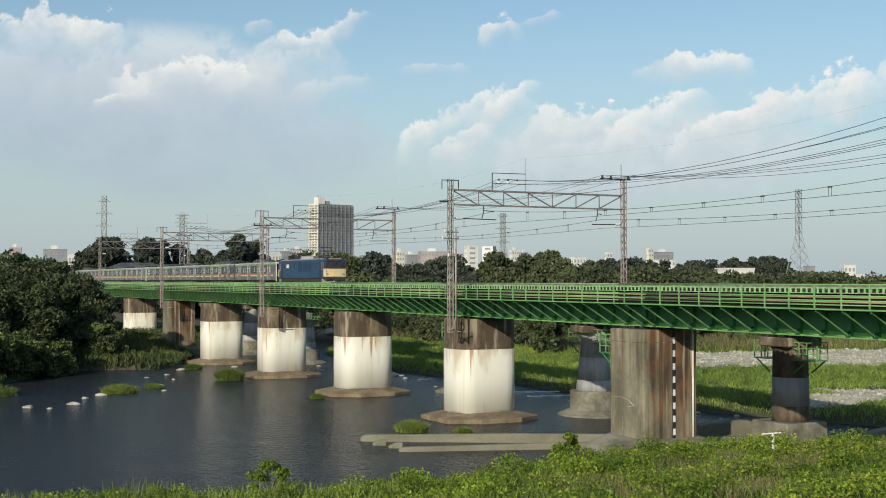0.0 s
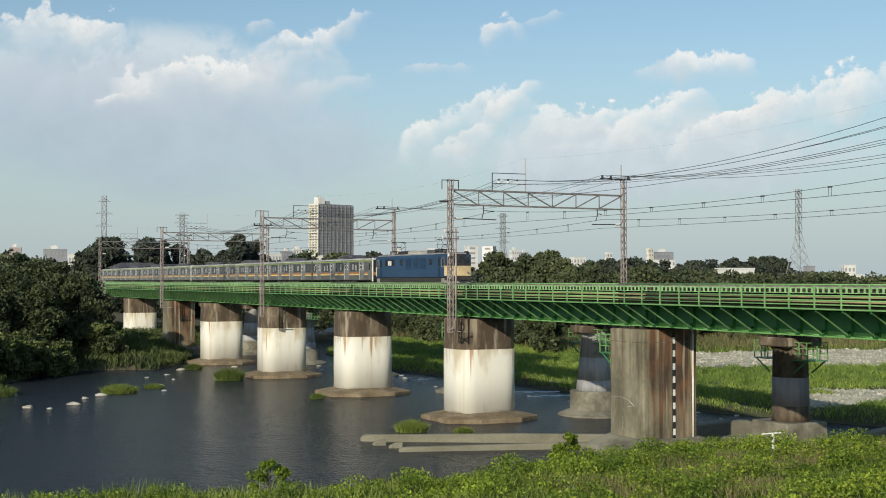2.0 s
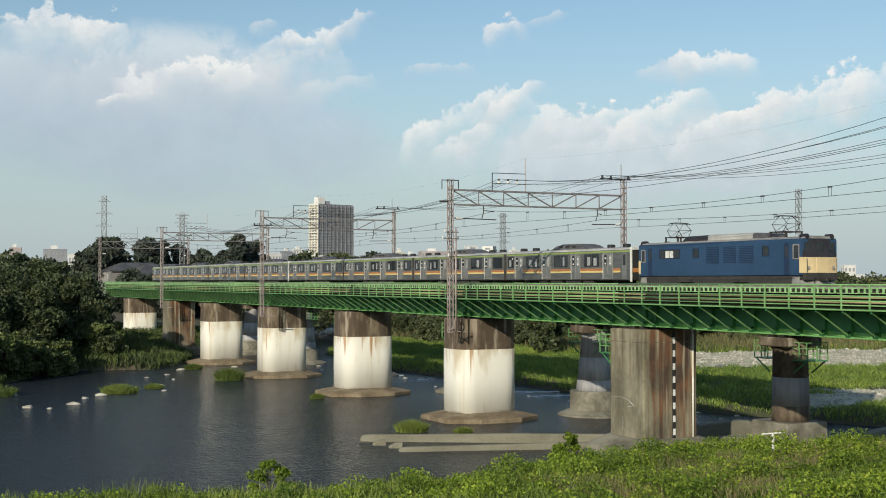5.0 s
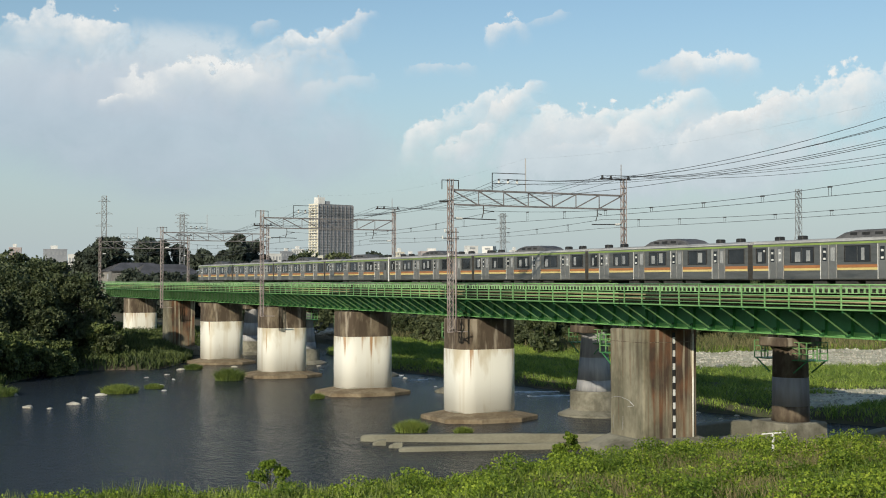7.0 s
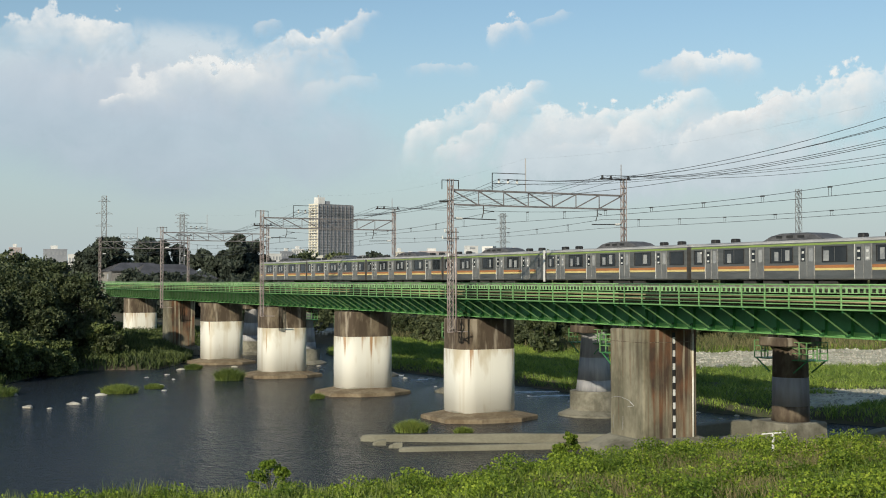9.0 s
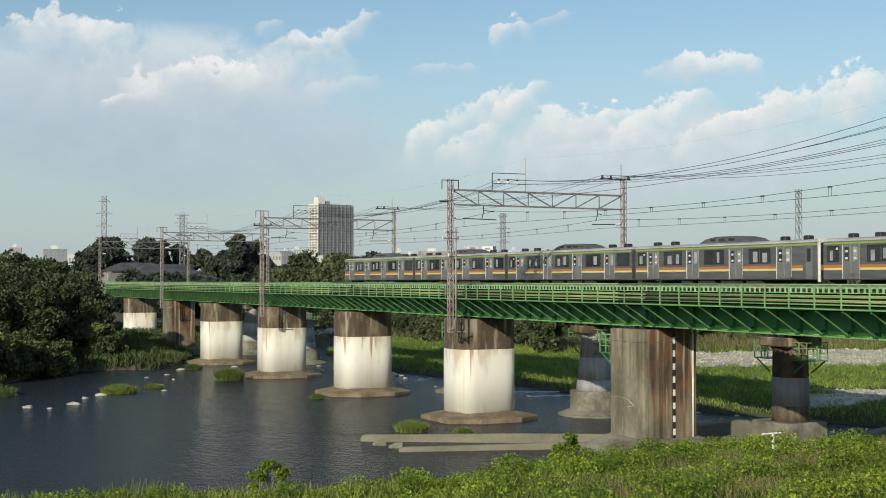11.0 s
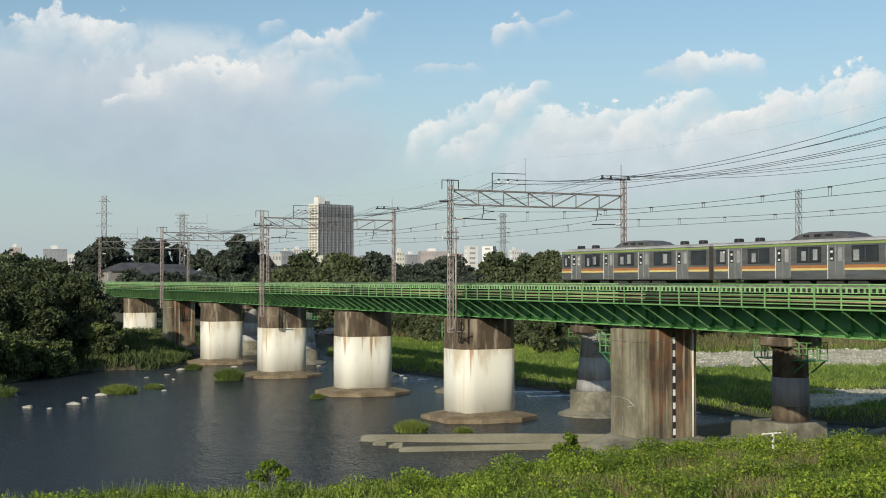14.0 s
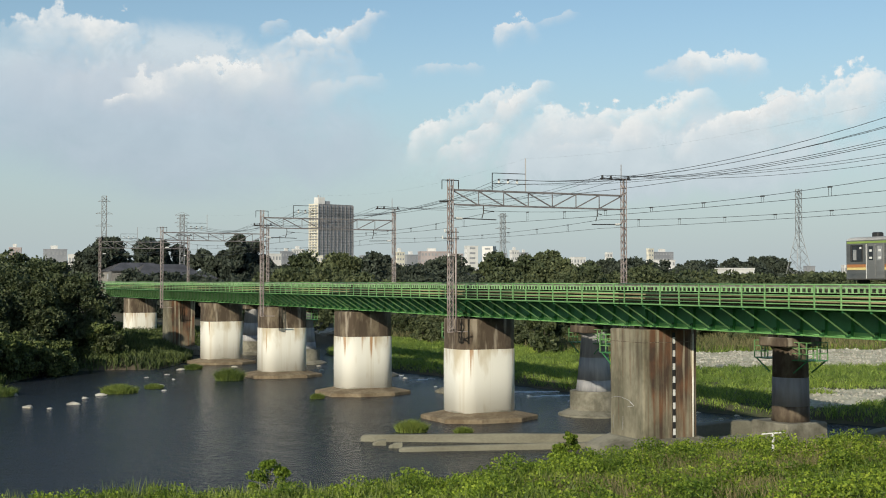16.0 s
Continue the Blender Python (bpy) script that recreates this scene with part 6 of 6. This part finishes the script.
def crest_material(name, light, shade, density, scale, thin):
    """A heaped cloud: a crisp bright uneven crest that melts away towards its base."""
    m = bpy.data.materials.new(name)
    m.use_nodes = True
    t = m.node_tree
    N, L = t.nodes.new, t.links.new
    t.nodes.remove(t.nodes["Principled BSDF"])

    def calc(op, a, b=0.0, c=0.0):
        q = N("ShaderNodeMath")
        q.operation = op
        for k, v in enumerate((a, b, c)):
            if isinstance(v, (int, float)):
                q.inputs[k].default_value = v
            else:
                L(v, q.inputs[k])
        return q.outputs[0]

    def step(x, lo, hi, y0=0.0, y1=1.0):
        q = N("ShaderNodeMapRange")
        q.interpolation_type = "SMOOTHSTEP"
        L(x, q.inputs[0])
        q.inputs[1].default_value, q.inputs[2].default_value, q.inputs[3].default_value, q.inputs[4].default_value = lo, hi, y0, y1
        return q.outputs[0]
    tc, info, uv = N("ShaderNodeTexCoord"), N("ShaderNodeObjectInfo"), N("ShaderNodeSeparateXYZ")
    L(tc.outputs["UV"], uv.inputs[0])
    cmb, off = N("ShaderNodeCombineXYZ"), N("ShaderNodeVectorMath")
    off.operation = "ADD"
    L(calc("MULTIPLY", info.outputs["Random"], 7000.0), cmb.inputs[2])
    L(tc.outputs["Object"], off.inputs[0]), L(cmb.outputs[0], off.inputs[1])
    noises = []
    for k, detail, rough in ((1.0, 3, 0.5), (2.6, 8, 0.6), (0.8, 6, 0.55)):
        q = N("ShaderNodeTexNoise")
        L(off.outputs[0], q.inputs[0])
        q.inputs["Scale"].default_value, q.inputs["Detail"].default_value, q.inputs["Roughness"].default_value = scale * k, detail, rough
        noises.append(calc("MULTIPLY_ADD", q.outputs[0], 2.0, -1.0))
    u = calc("MULTIPLY_ADD", uv.outputs[0], 2.0, -1.0)
    v = calc("MULTIPLY_ADD", uv.outputs[1], 2.0, -1.0)
    uu = calc("MULTIPLY", u, u)
    dome = calc("MULTIPLY_ADD", calc("MULTIPLY", uu, uu), -0.75, 0.5)
    top = calc("ADD", calc("MULTIPLY_ADD", noises[0], 0.5, dome), calc("MULTIPLY", noises[1], 0.5))
    deep = calc("SUBTRACT", top, v)
    edge = step(deep, 0.0, 0.17)
    base = step(calc("MULTIPLY_ADD", noises[2], 0.9, v), -0.75, 0.4)
    side = calc("MULTIPLY", step(uu, 0.2, 0.95, 1.0, 0.0), calc("MULTIPLY", step(v, -0.98, -0.5), step(v, 0.7, 0.98, 1.0, 0.0)))
    body = step(calc("MULTIPLY_ADD", noises[2], 0.8, calc("MULTIPLY", deep, -0.45)), -0.75, 0.25, thin, 1.0)
    alpha = calc("MULTIPLY", calc("MULTIPLY", edge, base), calc("MULTIPLY", calc("MULTIPLY", side, body), density))
    sunlit = step(calc("ADD", deep, calc("MULTIPLY", noises[1], -0.8)), 0.0, 1.0, 1.0, 0.0)
    mix = N("ShaderNodeMix")
    mix.data_type = "RGBA"
    L(sunlit, mix.inputs[0])
    mix.inputs[6].default_value, mix.inputs[7].default_value = (*shade, 1), (*light, 1)
    em, tr, ms = N("ShaderNodeEmission"), N("ShaderNodeBsdfTransparent"), N("ShaderNodeMixShader")
    L(mix.outputs[2], em.inputs[0])
    L(alpha, ms.inputs[0]), L(tr.outputs[0], ms.inputs[1]), L(em.outputs[0], ms.inputs[2])
    L(ms.outputs[0], t.nodes["Material Output"].inputs[0])
    return m


CUMULUS = crest_material("cumulus", (0.90, 0.895, 0.865), (0.60, 0.66, 0.69), 0.97, 0.0085, 0.25)
PUFF = crest_material("cloud_puff", (0.84, 0.84, 0.825), (0.62, 0.68, 0.71), 0.85, 0.012, 0.4)
FAINT_CLOUD = crest_material("faint_cloud", (0.74, 0.77, 0.78), (0.60, 0.67, 0.72), 0.5, 0.012, 0.5)
SOFT_CLOUD = cloud_material("soft_cloud", (0.66, 0.73, 0.77), (0.52, 0.60, 0.655), 0.85, 1.1, 0.0028, 2.1, 0.05)
GREY_CLOUD = cloud_material("grey_cloud", (0.52, 0.60, 0.68), (0.42, 0.50, 0.585), 0.75, 1.1, 0.0018, 1.5, 0.15)


def cloud(az, elev, across, high, tilt, material, label):
    """A far cloud sheet, gently bowed, facing the valley."""
    far = 4300.0
    b = Build()
    n = 6
    vs = [(across * (i / n - 0.5), high * (j / n - 0.5), -0.06 * across * (2 * i / n - 1) ** 2) for j in range(n + 1) for i in range(n + 1)]
    fs = [(j * (n + 1) + i, j * (n + 1) + i + 1, (j + 1) * (n + 1) + i + 1, (j + 1) * (n + 1) + i) for j in range(n) for i in range(n)]
    me = b.add(vs, fs).mesh("cloud", material)
    uv = me.uv_layers.new(name="UVMap")
    for lp in me.loops:
        k = lp.vertex_index
        uv.data[lp.index].uv = ((k % (n + 1)) / n, (k // (n + 1)) / n)
    ob = tagged(new("cloud", me), label, "cloud", "clouds")
    x, y = afar(az, far)
    z = EYE[2] + far * math.tan(radians(elev))
    base = look((x, y, z), (2 * x, 2 * y, 2 * z - EYE[2])) @ pose(0, 0, 0, 0, 0, tilt)
    return ob, base


CLOUDS = []
CLOUDS.append((*cloud(-13.4, 7.3, 2150, 645, -4, GREY_CLOUD, "bluish grey cloud bank drifting in the blue sky"), 2.54, 168))
CLOUDS.append((*cloud(9.45, 5.89, 2150, 430, 0, SOFT_CLOUD, "thin pale haze cloud drifting in the blue sky"), 2.54, 162))
CLOUDS.append((*cloud(-13.64, 9.72, 1603, 450, 0, SOFT_CLOUD, "broad soft white cloud bank drifting in the blue sky"), 2.54, 156))
CLOUDS.append((*cloud(-17.53, 11.49, 586, 371, 0, CUMULUS, "soft white cumulus bank with a pale crest"), 3.4, 150))
CLOUDS.append((*cloud(-15.28, 9.25, 586, 391, 0, CUMULUS, "white cumulus bank with a sunlit crest"), 3.2, 144))
CLOUDS.append((*cloud(-11.58, 9.38, 645, 332, 5, CUMULUS, "white cumulus bank with a sunlit crest"), 3.2, 138))
CLOUDS.append((*cloud(-7.53, 9.50, 645, 371, 12, FAINT_CLOUD, "thin white cloud trailing from the bank"), 3.2, 132))
CLOUDS.append((*cloud(-6.72, 11.08, 322, 244, 8, CUMULUS, "bright cumulus puff with a round head"), 3.6, 126))
CLOUDS.append((*cloud(-4.31, 11.84, 254, 166, 32, PUFF, "slanting white cloud wisp"), 3.9, 120))
CLOUDS.append((*cloud(-15.17, 8.53, 146, 93, 12, PUFF, "tiny bright cloud scrap below the bank"), 2.3, 114))
CLOUDS.append((*cloud(-8.33, 11.94, 127, 117, 10, FAINT_CLOUD, "faint cloud wisp in the blue sky"), 3.6, 108))
CLOUDS.append((*cloud(-5.09, 8.99, 391, 156, 12, FAINT_CLOUD, "faint white cloud streak"), 3.2, 102))
CLOUDS.append((*cloud(2.99, 11.59, 185, 195, 25, PUFF, "small white cloud puff in the blue sky"), 3.4, 96))
CLOUDS.append((*cloud(5.00, 12.19, 195, 78, 15, FAINT_CLOUD, "faint cloud wisp in the blue sky"), 3.5, 90))
CLOUDS.append((*cloud(-0.09, 9.89, 293, 117, 0, FAINT_CLOUD, "faint cloud wisp in the blue sky"), 3.0, 84))
CLOUDS.append((*cloud(1.04, 7.40, 606, 332, 22, CUMULUS, "slanting white cumulus with a sunlit crest"), 2.2, 78))
CLOUDS.append((*cloud(3.45, 8.35, 293, 185, 30, CUMULUS, "bright slanting cumulus tip"), 2.8, 72))
CLOUDS.append((*cloud(1.13, 6.37, 312, 166, 25, PUFF, "low white cloud scrap under the slanting cumulus"), 1.8, 66))
CLOUDS.append((*cloud(6.74, 7.19, 527, 332, 4, CUMULUS, "broad white cumulus with a ragged crest"), 1.0, 60))
CLOUDS.append((*cloud(9.98, 7.32, 488, 293, 24, CUMULUS, "slanting white cumulus with a ragged crest"), 1.5, 54))
CLOUDS.append((*cloud(12.76, 6.99, 449, 234, 18, CUMULUS, "white cumulus with a ragged crest"), 1.8, 48))
CLOUDS.append((*cloud(6.18, 6.11, 254, 117, 0, FAINT_CLOUD, "faint low cloud scrap"), 1.0, 42))
CLOUDS.append((*cloud(12.39, 9.89, 381, 224, 0, CUMULUS, "bright cumulus with a round crest in the blue sky"), 3.0, 36))
CLOUDS.append((*cloud(10.19, 9.71, 215, 127, 10, FAINT_CLOUD, "faint cloud beside the round cumulus"), 2.8, 30))
CLOUDS.append((*cloud(16.72, 8.17, 566, 371, 18, CUMULUS, "large bright cumulus with a sunlit crest"), 2.4, 24))
CLOUDS.append((*cloud(19.66, 8.61, 566, 449, 16, CUMULUS, "large bright cumulus with a sunlit crest"), 2.4, 18))
CLOUDS.append((*cloud(14.53, 7.58, 332, 195, 25, PUFF, "white cloud joining the larger cumulus"), 2.2, 12))


def motions():
    """The train: eight carriages behind the locomotive, slowing slightly."""
    def front(t):
        return -159.79 + 16.727 * t - 0.0281 * t * t
    times = [i * 1.0 for i in range(17)]
    for i, c in enumerate(cars):
        walk(c, [(t, pose(front(t) - CAR_PITCH * i, FAR_Y, FAR_RAIL)) for t in times])
    walk(river, [(0.0, pose(0, 0, 0)), (16.0, pose(-2.0, -8.0, 0))])
    for ob, base, speed, back in CLOUDS:
        drift = Vector((ASIDE[0], ASIDE[1], 0))
        behind = Vector((AHEAD[0], AHEAD[1], 0)) * back
        walk(ob, [(t, Matrix.Translation(drift * speed * (t - 8) + behind) @ base) for t in (0.0, 16.0)])
    walk(loco, [(t, pose(front(t), FAR_Y, FAR_RAIL + 0.27)) for t in times])


motions()
